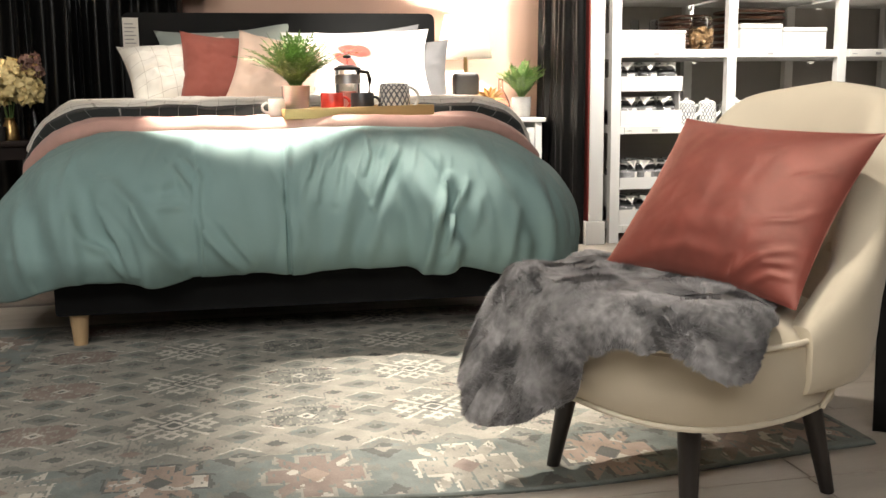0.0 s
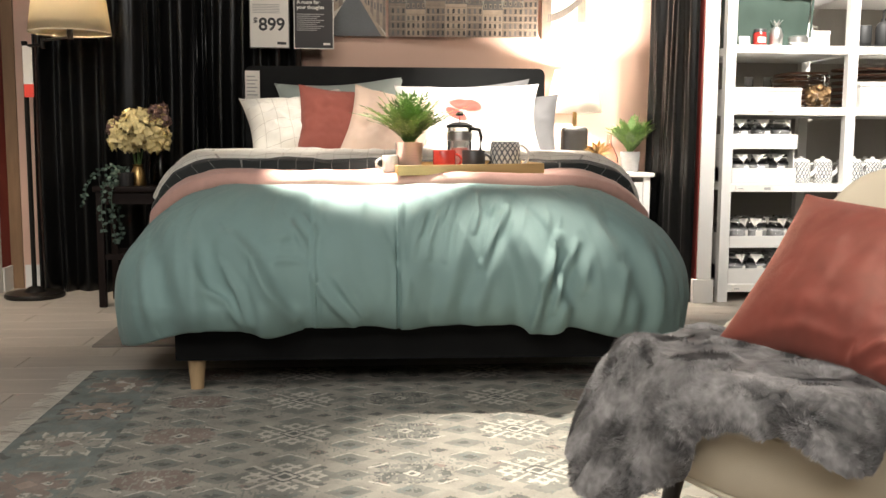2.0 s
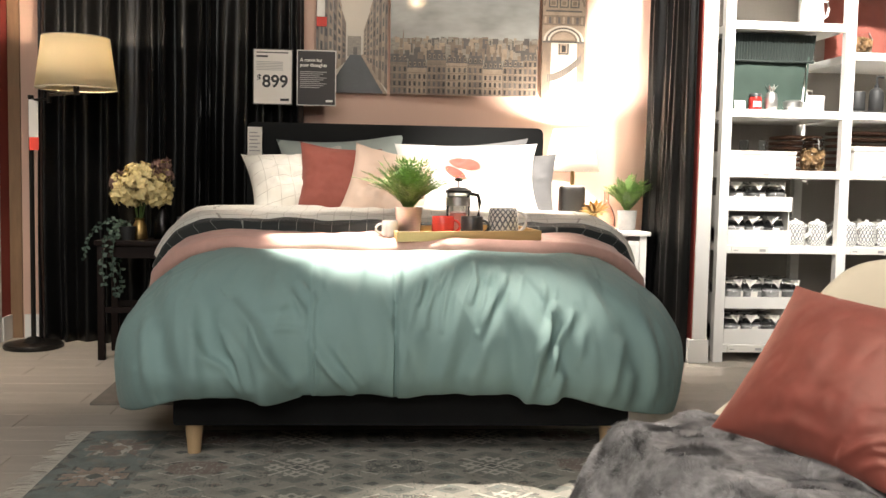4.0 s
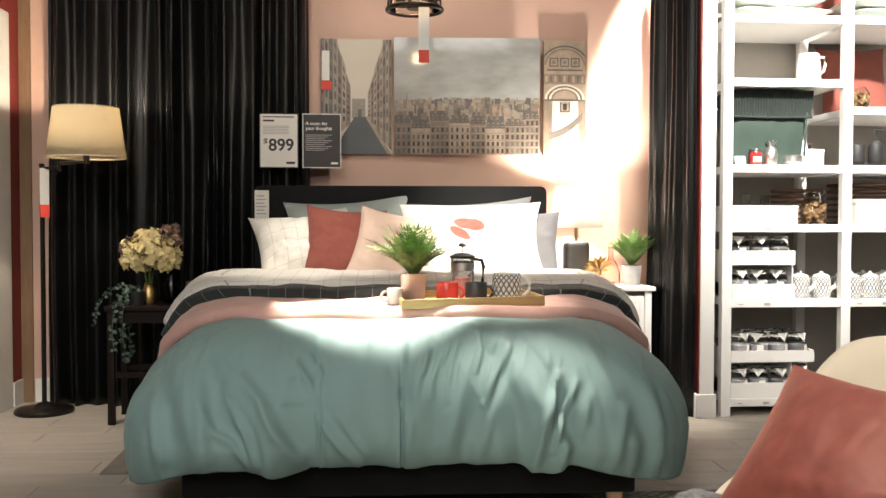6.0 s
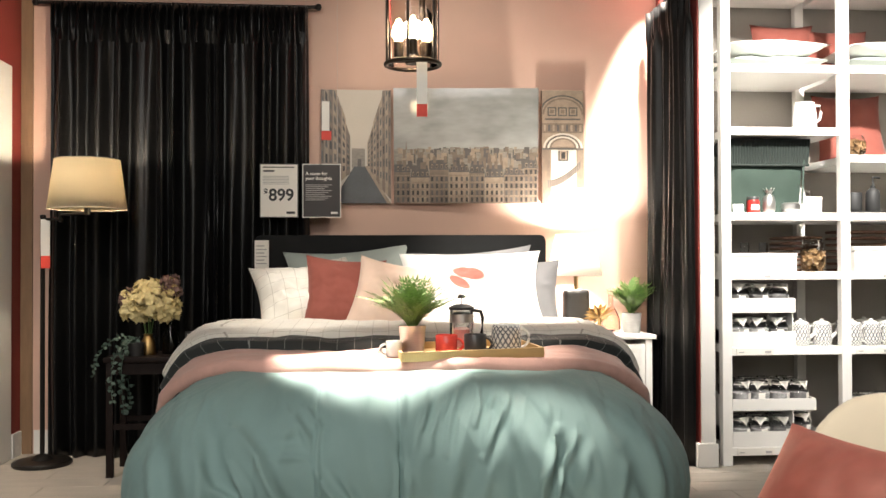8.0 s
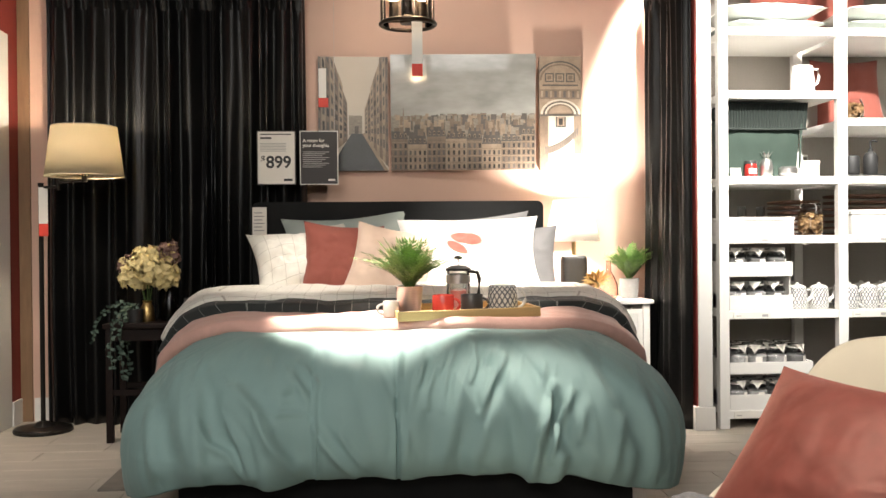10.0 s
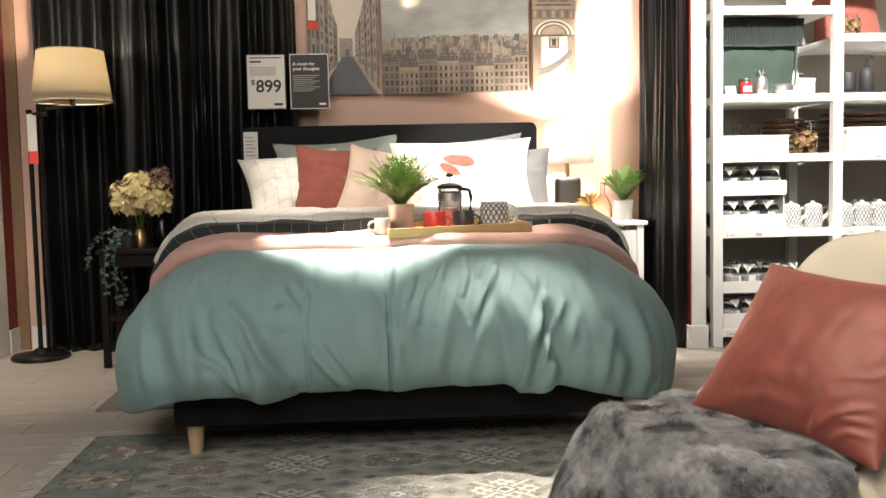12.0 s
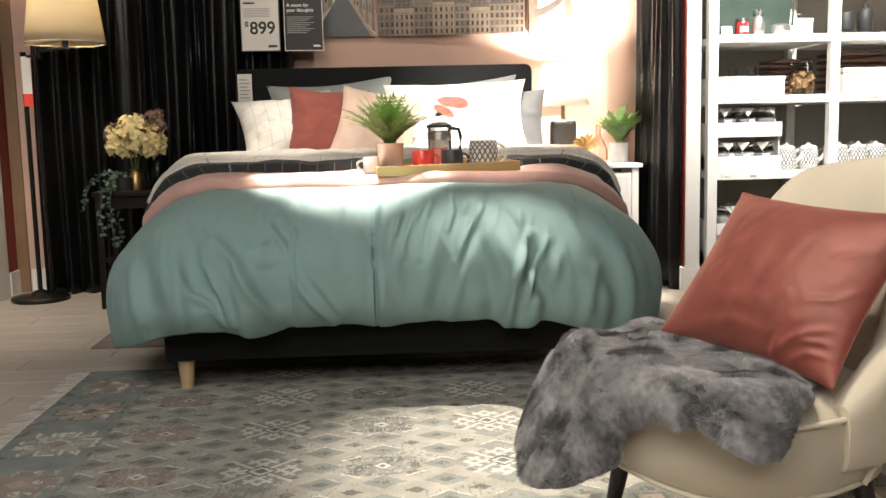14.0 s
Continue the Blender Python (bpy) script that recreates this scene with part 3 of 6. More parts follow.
FOLDS_RIGHT = [(0.009, 0.012, [(0.237, 0.69), (0.237, 0.625), (0.217, 0.575)]), (0.011, 0.019, [(0.342, 0.645), (0.281, 0.557), (0.237, 0.467)]), (0.009, 0.011, [(0.272, 0.605), (0.237, 0.505)]),
               (0.009, 0.012, [(0.101, 0.63), (0.066, 0.54), (0.060, 0.49)]), (0.008, 0.010, [(0.171, 0.68), (0.136, 0.61), (0.112, 0.48)]), (0.009, 0.012, [(0.055, 0.64), (0.035, 0.57)]), (0.008, 0.009, [(-0.02, 0.66), (-0.03, 0.58)]),
               (0.016, 0.030, [(0.500, 0.56), (0.462, 0.475), (0.440, 0.405), (0.420, 0.30), (0.41, 0.24)]), (0.011, 0.018, [(0.56, 0.54), (0.508, 0.44), (0.465, 0.31)])]
FOLDS_SIDE = [(0.011, 0.011, [(0.478, 0.625), (0.46, 0.545)]), (0.020, 0.013, [(0.72, 0.44), (0.70, 0.35), (0.69, 0.265)]), (0.026, 0.016, [(0.81, 0.525), (0.851, 0.385), (0.862, 0.265)]),
              (0.016, 0.009, [(0.64, 0.595), (0.69, 0.495)]), (0.012, 0.009, [(0.60, 0.50), (0.57, 0.38)]), (0.008, 0.010, [(0.30, 0.66), (0.27, 0.62)]), (0.008, 0.010, [(0.14, 0.67), (0.10, 0.60)]),
              (0.005, -0.008, [(-0.327, 0.71), (-0.327, 0.48), (-0.322, 0.24)]), (0.005, -0.009, [(-0.04, 0.71), (-0.04, 0.48), (-0.035, 0.24)]), (0.012, 0.008, [(0.0, 0.45), (-0.02, 0.30)])]
press_creases(duvet, [(w, 1.45 * h, p) for w, h, p in FOLDS_LEFT] + FOLDS_RIGHT + FOLDS_SIDE, 0.36)
solid(duvet, 0.02, -1.0)


def strip(name, y0, y1, lift, reach, material, label, category, curl=0.0, seed=0, wave=0.02, ny=26, back=0.0):
    """A length of cloth laid across the bed, hanging at both sides."""
    def f(a, b):
        s = (2 * a - 1) * reach
        y = y0 + (y1 - y0) * b + wave * noise.noise(Vector((s * 1.7, b * 0.7, seed)))
        y += back * max(0.0, abs(s) - 0.56)
        half = flat_half(y)
        ex, ey = max(0.0, abs(s) - half), max(0.0, 0.25 - y)
        e = math.hypot(ex, ey)
        o, d = hang(e)
        o *= out_scale(y)
        nx, ny_ = (ex / e, ey / e) if e > 0 else (0.0, 0.0)
        x = math.copysign(min(abs(s), half) + o * nx, s)
        yy = max(y, 0.25) - o * ny_
        crumple = 0.012 * noise.noise(Vector((s * 5, y * 5, seed))) + 0.006 * noise.noise(Vector((s * 13, y * 16, seed + 3)))
        rim = min(1.0, b * ny / 3.5)
        g = (lift + 0.008) * (rim * (2 - rim)) - 0.012 + curl * 4 * b * (1 - b) + crumple
        tilt = min(1.0, e / ARC)
        return (x + math.copysign((g + 0.035 * min(1.0, 3 * tilt)) * nx, s) if e > 0 else x, yy - g * tilt * ny_, top_z(max(-0.6, min(0.6, x)), yy) - d + g * (1 - 0.75 * tilt) + 0.006)

    ob = part(name, sheet(f, 110, ny, uv=lambda a, b: ((2 * a - 1) * reach, (y1 - y0) * b)), material)
    ob.matrix_basis = BED
    solid(ob, 0.007, -1.0)
    return tagged(ob, label, category)


strip("throw_blanket", 0.335, 0.86, 0.036, 1.16, M_PINKTHROW, "blush pink throw laid across the teal duvet", "blanket", 0.004, 1, 0.045, 40, 0.75)
strip("duvet_fold", 0.79, 1.06, 0.066, 1.12, M_DCHECK, "charcoal checked underside of the folded duvet", "duvet", 0.014, 2, 0.035, 26, 0.30)
strip("bed_sheet", 0.965, 2.05, 0.094, 1.12, M_WCHECK, "white checked cotton sheet turned over the bedding", "sheet", 0.022, 3, 0.03, 40, 0.12)

# pillows and cushions against the headboard


def leaning(x, y, z, tilt, yaw=0.0, roll=0.0):
    return BED @ pose(x, y, z, -tilt, roll, yaw)


cushion("pillow", 0.58, 0.48, 0.30, M_WCHECK, leaning(-0.47, 1.79, 0.75, 36, 12, -7), "white checked bed pillow slumped on the headboard", 1, 0.020, 0.10, 0.05, category="pillow", n=40)
cushion("pillow", 0.72, 0.50, 0.16, M_TEALGREY, leaning(-0.28, 2.02, 0.73, 14, 2, -4), "sage green pillow behind the other pillows", 2, 0.012, 0.12, category="pillow")
cushion("pillow", 0.74, 0.48, 0.16, M_GREYPILLOW, leaning(0.40, 2.03, 0.74, 13, -2, -3), "dark grey pillow leaning against the headboard", 3, 0.012, 0.12, category="pillow")
cushion("pillow", 0.46, 0.42, 0.14, M_GREYPILLOW, leaning(0.66, 1.98, 0.74, 18, -8), "grey pillow tucked behind a white pillow", 4, 0.014, category="pillow")
cushion("pillow", 0.80, 0.46, 0.20, M_LEAFPILLOW, leaning(0.38, 1.82, 0.775, 27, -3, -1), "plump white pillow with a coral painted leaf", 5, 0.016, 0.09, category="pillow", n=40)
cushion("cushion", 0.44, 0.45, 0.16, M_RUST, leaning(-0.315, 1.69, 0.745, 24, 5, 4), "rust red cotton cushion among the pillows", 6, 0.011, 0.10, n=36)
cushion("cushion", 0.45, 0.45, 0.16, M_BLUSH, leaning(-0.10, 1.52, 0.745, 30, -8, 10), "blush cushion with a soft floral print", 7, 0.013, 0.11, n=36)

# ---- armchair ----
CHAIR = pose(0.541, -1.495, 0, 0, 0, -71)
chair = thing("armchair", CHAIR, "low cream upholstered armchair with a tufted back and black legs", "armchair")


def seat_outline(a, grow=0.0):
    """Plan of the seat: rounded at the front, narrower behind."""
    c, s = math.cos(a), math.sin(a)
    r = (abs(c) ** 3.0 + abs(s) ** 3.0) ** (-1 / 3.0)
    return (0.292 + grow) * r * c * (1 - 0.13 * max(0.0, s)), 0.168 + (0.268 + grow) * r * s


def seat_mesh():
    prof = [(0.0, 0.225), (-0.05, 0.222), (-0.012, 0.228), (0.0, 0.24), (0.012, 0.30), (0.008, 0.36), (-0.004, 0.372), (-0.012, 0.385), (-0.05, 0.405), (-0.12, 0.418), (-0.2, 0.422)]
    bm = bmesh.new()
    n = 56
    rings = []
    for g, z in prof[1:]:
        rings.append([bm.verts.new((*seat_outline(2 * math.pi * i / n, g), z)) for i in range(n)])
    bm.faces.new(rings[0][::-1])
    for a, b in zip(rings, rings[1:]):
        for i in range(n):
            bm.faces.new((a[i], a[(i + 1) % n], b[(i + 1) % n], b[i]))
    bm.faces.new(rings[-1])
    return bm


part("seat", seat_mesh(), M_CHAIR, chair)
ring = [(*seat_outline(2 * math.pi * i / 60, -0.006), 0.229) for i in range(61)]
part("piping", tube(ring, 0.006, 8), M_PIPE, chair, "raised cream seam round the seat's base")
ring = [(*seat_outline(a, 0.010), 0.372) for a in np.linspace(-math.pi - 0.35, 0.35, 44)]
part("piping", tube(ring, 0.0055, 8), M_PIPE, chair, "raised cream seam round the seat's top")
for sx in (-1, 1):
    x, y = seat_outline(0.35 if sx > 0 else math.pi - 0.35, 0.012)
    part("piping", tube([(x, y, 0.372), (x + 0.006 * sx, y + 0.012, 0.33), (x + 0.004 * sx, y + 0.005, 0.27), (x, y - 0.02, 0.232)], 0.0055, 8), M_PIPE, chair, "raised cream seam down the seat's side")


def back_mesh():
    """A shell that wraps the seat: low at the arms, tall behind, with buttoned dents."""
    nu, nv = 64, 40
    buttons = [(x, z) for z in (0.50, 0.64) for x in (-0.14, 0.0, 0.14)]

    def f(a, b):
        s = 2 * a - 1
        q = abs(s)
        # plan of the shell's middle line
        ang = s * 1.62
        px = 0.285 * math.sin(ang) ** 1 if q < 0.97 else 0.285 * math.copysign(1, s)
        py = 0.20 + 0.29 * max(0.0, math.cos(ang)) ** 0.75 if abs(ang) < math.pi / 2 else 0.20 - 0.02 * (abs(ang) - math.pi / 2) / 0.05
        nrm = Vector((math.sin(ang), max(0.0, math.cos(ang))))
        nrm = nrm.normalized() if nrm.length else Vector((math.copysign(1, s), 0))
        rise = 1 / (1 + math.exp((q - 0.60) / 0.055))
        end = max(0.0, (q - 0.80) / 0.20)
        h = 0.47 + 0.06 * (1 - q) + 0.305 * rise - 0.075 * end * end
        th = (0.045 + 0.012 * rise) * (1 - 0.35 * end ** 3)
        t = 2 * math.pi * b
        c, sn = math.cos(t), math.sin(t)
        k = (abs(c) ** 3.4 + abs(sn) ** 3.4) ** (-1 / 3.4)
        z0 = 0.27
        z = (z0 + h) / 2 + (h - z0) / 2 * k * sn
        off = th * k * c
        lean = 0.11 * max(0.0, z - 0.40) / 0.42 * rise
        x = px * (1 + 0.12 * max(0, z - 0.4)) + nrm.x * off
        y = py + nrm.y * off + lean
        if c < 0:
            for bx, bz in buttons:
                dd = ((x - bx) / 0.035) ** 2 + ((z - bz) / 0.035) ** 2
                y += 0.02 * math.exp(-dd) * rise
        return (x, y, z)

    bm = bmesh.new()
    rows = [[bm.verts.new(f(i / nu, j / nv)) for j in range(nv)] for i in range(nu + 1)]
    for i in range(nu):
        for j in range(nv):
            k = (j + 1) % nv
            bm.faces.new((rows[i][j], rows[i + 1][j], rows[i + 1][k], rows[i][k]))
    bm.faces.new(rows[0])
    bm.faces.new(rows[-1][::-1])
    return bm


part("backrest", back_mesh(), M_CHAIR, chair)
for z in (0.50, 0.64):
    for x in (-0.14, 0.0, 0.14):
        y = 0.20 + 0.29 * max(0, math.cos(math.asin(x / 0.29))) ** 0.75 - 0.047 + 0.11 * (z - 0.4) / 0.42
        b = part("button", lathe([(0, -0.004), (0.009, -0.003), (0.011, 0.0), (0.009, 0.003), (0, 0.004)], 12), M_CHAIR, chair)
        b.matrix_basis = pose(x, y, z, 75, 0, 0)
for (tx, ty), (fx, fy) in (((-0.17, 0.03), (-0.205, 0.0)), ((0.17, 0.03), (0.205, -0.0)), ((-0.16, 0.36), (-0.195, 0.40)), ((0.16, 0.36), (0.195, 0.40))):
    part("leg", tube([(tx, ty, 0.24), ((tx + fx) / 2, (ty + fy) / 2, 0.12), (fx, fy, 0.0)], 0.024, 14, taper=0.014), M_BLACKWOOD, chair)

velvet = tagged(part("cushion", cushion_mesh(0.465, 0.388, 0.135, 96, 0.0018, 11, 0.075), M_VELVET), "rust satin velvet cushion leaning on the armchair's back", "cushion")
press_creases(velvet, [(0.012, 0.004, [(-0.12, 0.035), (-0.02, 0.06), (0.07, 0.055)]), (0.007, 0.006, [(0.095, 0.03), (0.14, 0.07), (0.19, 0.10)]), (0.006, 0.007, [(0.13, 0.02), (0.17, 0.045), (0.21, 0.05)]),
                       (0.007, 0.004, [(0.12, 0.135), (0.17, 0.155), (0.21, 0.20)]), (0.007, 0.0035, [(0.14, 0.24), (0.20, 0.275)]), (0.006, 0.005, [(0.085, 0.02), (0.10, 0.06)]), (0.006, 0.005, [(0.15, 0.06), (0.20, 0.075)])], 0.0)
velvet.matrix_basis = CHAIR @ pose(0.06, 0.135, 0.440, -38, 3, 6)


def fur_height(x, y):
    """The seat under the sheepskin."""
    front = max(0.0, -y - 0.06)
    side = max(0.0, abs(x) - 0.27)
    over = math.hypot(front, side)
    return 0.432 - 0.01 * (x / 0.3) ** 2, over


def fur_mesh():
    bm = bmesh.new()
    n, rings = 120, 40

    def reach(a):
        deg = math.degrees(a)
        deg = deg - 360 if deg > 180 else deg
        return np.interp(deg, [-180, -150, -120, -100, -84, -66, -48, -36, -24, -14, -4, 10, 40, 90, 140, 180], [0.38, 0.43, 0.475, 0.475, 0.41, 0.31, 0.32, 0.40, 0.45, 0.43, 0.35, 0.28, 0.25, 0.23, 0.29, 0.38]) + 0.007 * math.sin(13 * a) + 0.006 * math.sin(23 * a + 1)
    centre = bm.verts.new((0.0, 0.12, 0.44))
    prev = None
    for k in range(1, rings + 1):
        cur = []
        for i in range(n):
            a = 2 * math.pi * i / n
            r = reach(a) * k / rings
            u, v = r * math.cos(a), r * math.sin(a)
            x, y = -0.03 + u, 0.10 + v * 1.02
            ox = max(0.0, abs(x) - 0.25)
            oy = max(0.0, -0.05 - y)
            e = math.hypot(ox, oy)
            bend = min(e / 0.16, 1.0) * math.pi / 2
            out = 0.10 * math.sin(bend)
            down = 0.10 * (1 - math.cos(bend)) + max(0.0, e - 0.16) * 0.95
            slope = min(1.0, max(0.0, (0.06 - u) / 0.14))
            soft = e * e / (e + 0.02)
            out += slope * (0.58 * e - out)
            down += slope * (0.84 * soft - down)
            if e > 0:
                dx, dy = math.copysign(ox, x) / e, -oy / e
                x, y = math.copysign(min(abs(x), 0.25), x) + dx * out, max(y, -0.05) + dy * out
            puff = 0.012 * noise.noise(Vector((u * 9, v * 9, 1))) + 0.005 * noise.noise(Vector((u * 20, v * 20, 7)))
            thick = 0.028 * (1 - (k / rings) ** 6)
            nz = 1 - min(e / 0.16, 1.0) * 0.8
            z = 0.425 - down + (puff + thick) * nz
            if e > 0:
                x, y = x + dx * (puff + thick), y + dy * (puff + thick)
            cur.append(bm.verts.new((x, y, z)))
        for i in range(n):
            j = (i + 1) % n
            if prev is None:
                bm.faces.new((centre, cur[i], cur[j]))
            else:
                bm.faces.new((prev[i], prev[j], cur[j], cur[i]))
        prev = cur
    return bm


M_FUR = surface("grey_sheepskin", (0.215, 0.205, 0.202), 0.8, 0, 15, 0.75, 0.3, 60, 0.5)
fur = tagged(part("sheepskin", fur_mesh(), M_FUR), "grey sheepskin rug draped over the armchair seat", "sheepskin")
fur.matrix_basis = CHAIR
solid(fur, 0.012, -1.0)


def wool_mesh(base, count, length, seed):
    """Fine locks that stand on the skin, brushed one way in each patch."""
    rng = np.random.default_rng(seed)
    me = base.data
    polys = [p for p in me.polygons if len(p.vertices) == 4]
    areas = np.array([p.area for p in polys])
    pick = rng.choice(len(polys), count, p=areas / areas.sum())
    corner = np.array([[me.vertices[i].co[:] for i in p.vertices] for p in polys])
    normal = np.array([p.normal[:] for p in polys])
    if normal[:, 2].sum() < 0:
        normal = -normal
    comb = np.array([[noise.noise(p.center * 13 + Vector((7 * k, 3 * k, 0))) for k in range(3)] for p in polys])
    a, b = rng.random((count, 1)), rng.random((count, 1))
    q = corner[pick]
    at = (q[:, 0] * (1 - a) + q[:, 1] * a) * (1 - b) + (q[:, 3] * (1 - a) + q[:, 2] * a) * b
    n = normal[pick]
    way = n * 0.55 + comb[pick] * 2.2 + np.array((0, -0.1, -0.25)) + rng.uniform(-0.35, 0.35, (count, 3))
    way /= np.linalg.norm(way, axis=1)[:, None]
    lift = np.clip(0.15 - np.sum(way * n, axis=1), 0, None)[:, None]
    way += n * lift
    tip = at + way * length * rng.uniform(0.6, 1.25, (count, 1))
    side = np.cross(n, way)
    side *= 0.0009 / np.maximum(np.linalg.norm(side, axis=1), 1e-6)[:, None]
    verts = np.stack((at - side, at + side, tip), axis=1).reshape(-1, 3)
    mesh = bpy.data.meshes.new("wool")
    mesh.from_pydata(verts.tolist(), [], np.arange(count * 3).reshape(-1, 3).tolist())
    mesh.materials.append(M_FUR)
    return mesh


wool = new("wool", wool_mesh(fur, 150000, 0.011, 5))
wool.parent = fur
tagged(wool, "thick short grey wool pile", kind="stuff")

# ---- storage shelf ----
SHELF_X = (1.80, 2.485, 3.17, 3.855)
SHELF_Y0, SHELF_Y1 = 1.76, 2.36
shelf = thing("storage_shelf", None, "tall white open storage shelf filled with kitchen goods", "shelf")
for x in SHELF_X:
    for y0 in (SHELF_Y0, SHELF_Y1 - 0.05):
        part("upright", box(x, x + 0.055, y0, y0 + 0.05, 0, 3.0, 0.003), M_WHITE, shelf, smooth=False)
LEVELS = {0: (0.078, 0.629, 1.046, 1.375, 1.85, 2.20, 2.72), 1: (0.078, 0.629, 1.046, 1.375, 1.70, 2.20, 2.72), 2: (0.078, 0.629, 1.046, 1.375, 1.70, 2.20, 2.72)}
for bay, levels in LEVELS.items():
    for z in levels:
        part("shelf_board", box(SHELF_X[bay] + 0.055, SHELF_X[bay + 1], SHELF_Y0 + 0.004, SHELF_Y1, z - 0.022, z + 0.022, 0.003), M_WHITE, shelf, smooth=False)

# ---- rug ----
def yarn(name, colour):
    return surface("rug_yarn_" + name, colour, 0.95, 0, 14, 0.25, 0.9, 260)


RUG_COLOURS = [yarn("sage", (0.215, 0.215, 0.188)), yarn("sand", (0.32, 0.30, 0.255)), yarn("cream", (0.50, 0.465, 0.40)), yarn("grey", (0.13, 0.13, 0.12)),
               yarn("clay", (0.255, 0.205, 0.175)), yarn("peach", (0.34, 0.265, 0.215)), yarn("teal", (0.19, 0.212, 0.195))]
SAGE, SAND, CREAM, GREY, CLAY, PEACH, TEAL = range(7)


def star(dx, dy):
    """A stepped eight-pointed flower: 2 in its heart, 1 in its petals, 3 on its rim, else 0."""
    x, y = abs(dx), abs(dy)
    if x + y < 0.032:
        return 2
    for grow, value in ((0.0, 1), (0.012, 3)):
        if (x < 0.030 + grow and y < 0.095 + grow) or (x < 0.105 + grow and y < 0.028 + grow) or max(x, y) < 0.055 + grow or (abs(x - y) < 0.022 and x < 0.078 + grow):
            return value
    return 0


def rug_yarn(x, y):
    """The woven pattern, in metres from the rug's middle."""
    wob = noise.noise(Vector((x * 23, y * 23, 2)))
    fine_wob = noise.noise(Vector((x * 120, y * 45, 6)))
    x += 0.004 * noise.noise(Vector((x * 40, y * 90, 8)))
    worn = noise.noise(Vector((x * 5, y * 5, 12)))
    if x < -0.92 or y < -0.62 or x > 0.98:
        if x < -0.92:
            dx, dy, k = x + 1.05, ((y + 0.215) % 0.33) - 0.165, int((y + 0.215) // 0.33)
        elif x > 0.98:
            dx, dy, k = x - 1.08, ((y + 0.215) % 0.33) - 0.165, int((y + 0.215) // 0.33)
        else:
            dx, dy, k = ((x - 0.245 + 0.165) % 0.33) - 0.165, y + 0.735, int((x - 0.245 + 0.165) // 0.33)
        s = star(dx, dy)
        if s == 2:
            return (CLAY, GREY, PEACH)[k % 3]
        if s == 1 and fine_wob < 0.35:
            return (SAND, PEACH, CLAY)[k % 3] if wob < 0.25 else CREAM
        if s == 3 and fine_wob < 0.25:
            return (CREAM, GREY, SAND)[k % 3]
        corner = abs(abs(dx) - 0.165) + abs(abs(dy) - 0.11)
        if corner < 0.022:
            return SAND
        if corner < 0.055:
            return GREY if wob < 0.2 else SAGE
        return TEAL if wob + 0.5 * fine_wob < 0.2 else SAGE
    col = math.floor((x + 0.575) / 0.33)
    cx = -0.41 + 0.33 * col
    row = math.floor((y + 0.55) / 0.365)
    cy = -0.368 + 0.365 * row
    dx, dy = x - cx, (y - cy) * 1.05
    p, q = abs(dx + dy) * 0.7071, abs(dx - dy) * 0.7071
    ax, ay = abs(dx), abs(dy)
    if col % 2 == 0:
        if ax + ay < 0.020:
            return GREY
        if ax + ay < 0.034:
            return CREAM
        if ax + ay < 0.046:
            return GREY
        if ((p < 0.0065 and q < 0.125) or (q < 0.0065 and p < 0.125)):
            return CREAM
        for r, reach in ((0.038, 0.062), (0.072, 0.050)):
            if ((abs(p - r) < 0.006 and q < reach + 0.03 and q > 0.018) or (abs(q - r) < 0.006 and p < reach + 0.03 and p > 0.018)):
                return CREAM
        if max(p, q) < 0.105:
            return SAGE if wob + fine_wob < 0.5 else SAND
    else:
        warm = (col % 4 == 3)
        if ax + ay < 0.012:
            return GREY
        if ax + ay < 0.026:
            return CREAM
        if ax < 0.10 and ay < 0.075 and (ax + ay < 0.125):
            if fine_wob > 0.22:
                return SAND
            return CLAY if warm else (GREY if wob + fine_wob > 0.05 else SAGE)
        if abs(ax * 0.62 + ay - 0.125) < 0.006 and 0.06 < ax < 0.115:
            return CREAM if worn < 0.25 else SAND
    u, v = (x + 0.575 + 0.0825) % 0.165 - 0.0825, (y + 0.55) % 0.1217 - 0.0608
    d = abs(u) / 0.0825 + abs(v) / 0.0608
    if d < 0.30:
        return GREY if fine_wob < 0.3 else SAGE
    if d < 0.74:
        return SAGE if wob + fine_wob < 0.35 else TEAL
    if abs(d - 0.86) < 0.05 and v > 0 and abs(u) < 0.05 and worn > -0.15:
        return CREAM
    u2, v2 = (x + 0.575) % 0.165 - 0.0825, (y + 0.55 + 0.0608) % 0.1217 - 0.0608
    if abs(u2) / 0.0825 + abs(v2) / 0.0608 < 0.34:
        return GREY if worn + fine_wob < 0.25 else CLAY
    return SAND if fine_wob + 0.6 * worn < 0.42 else SAGE


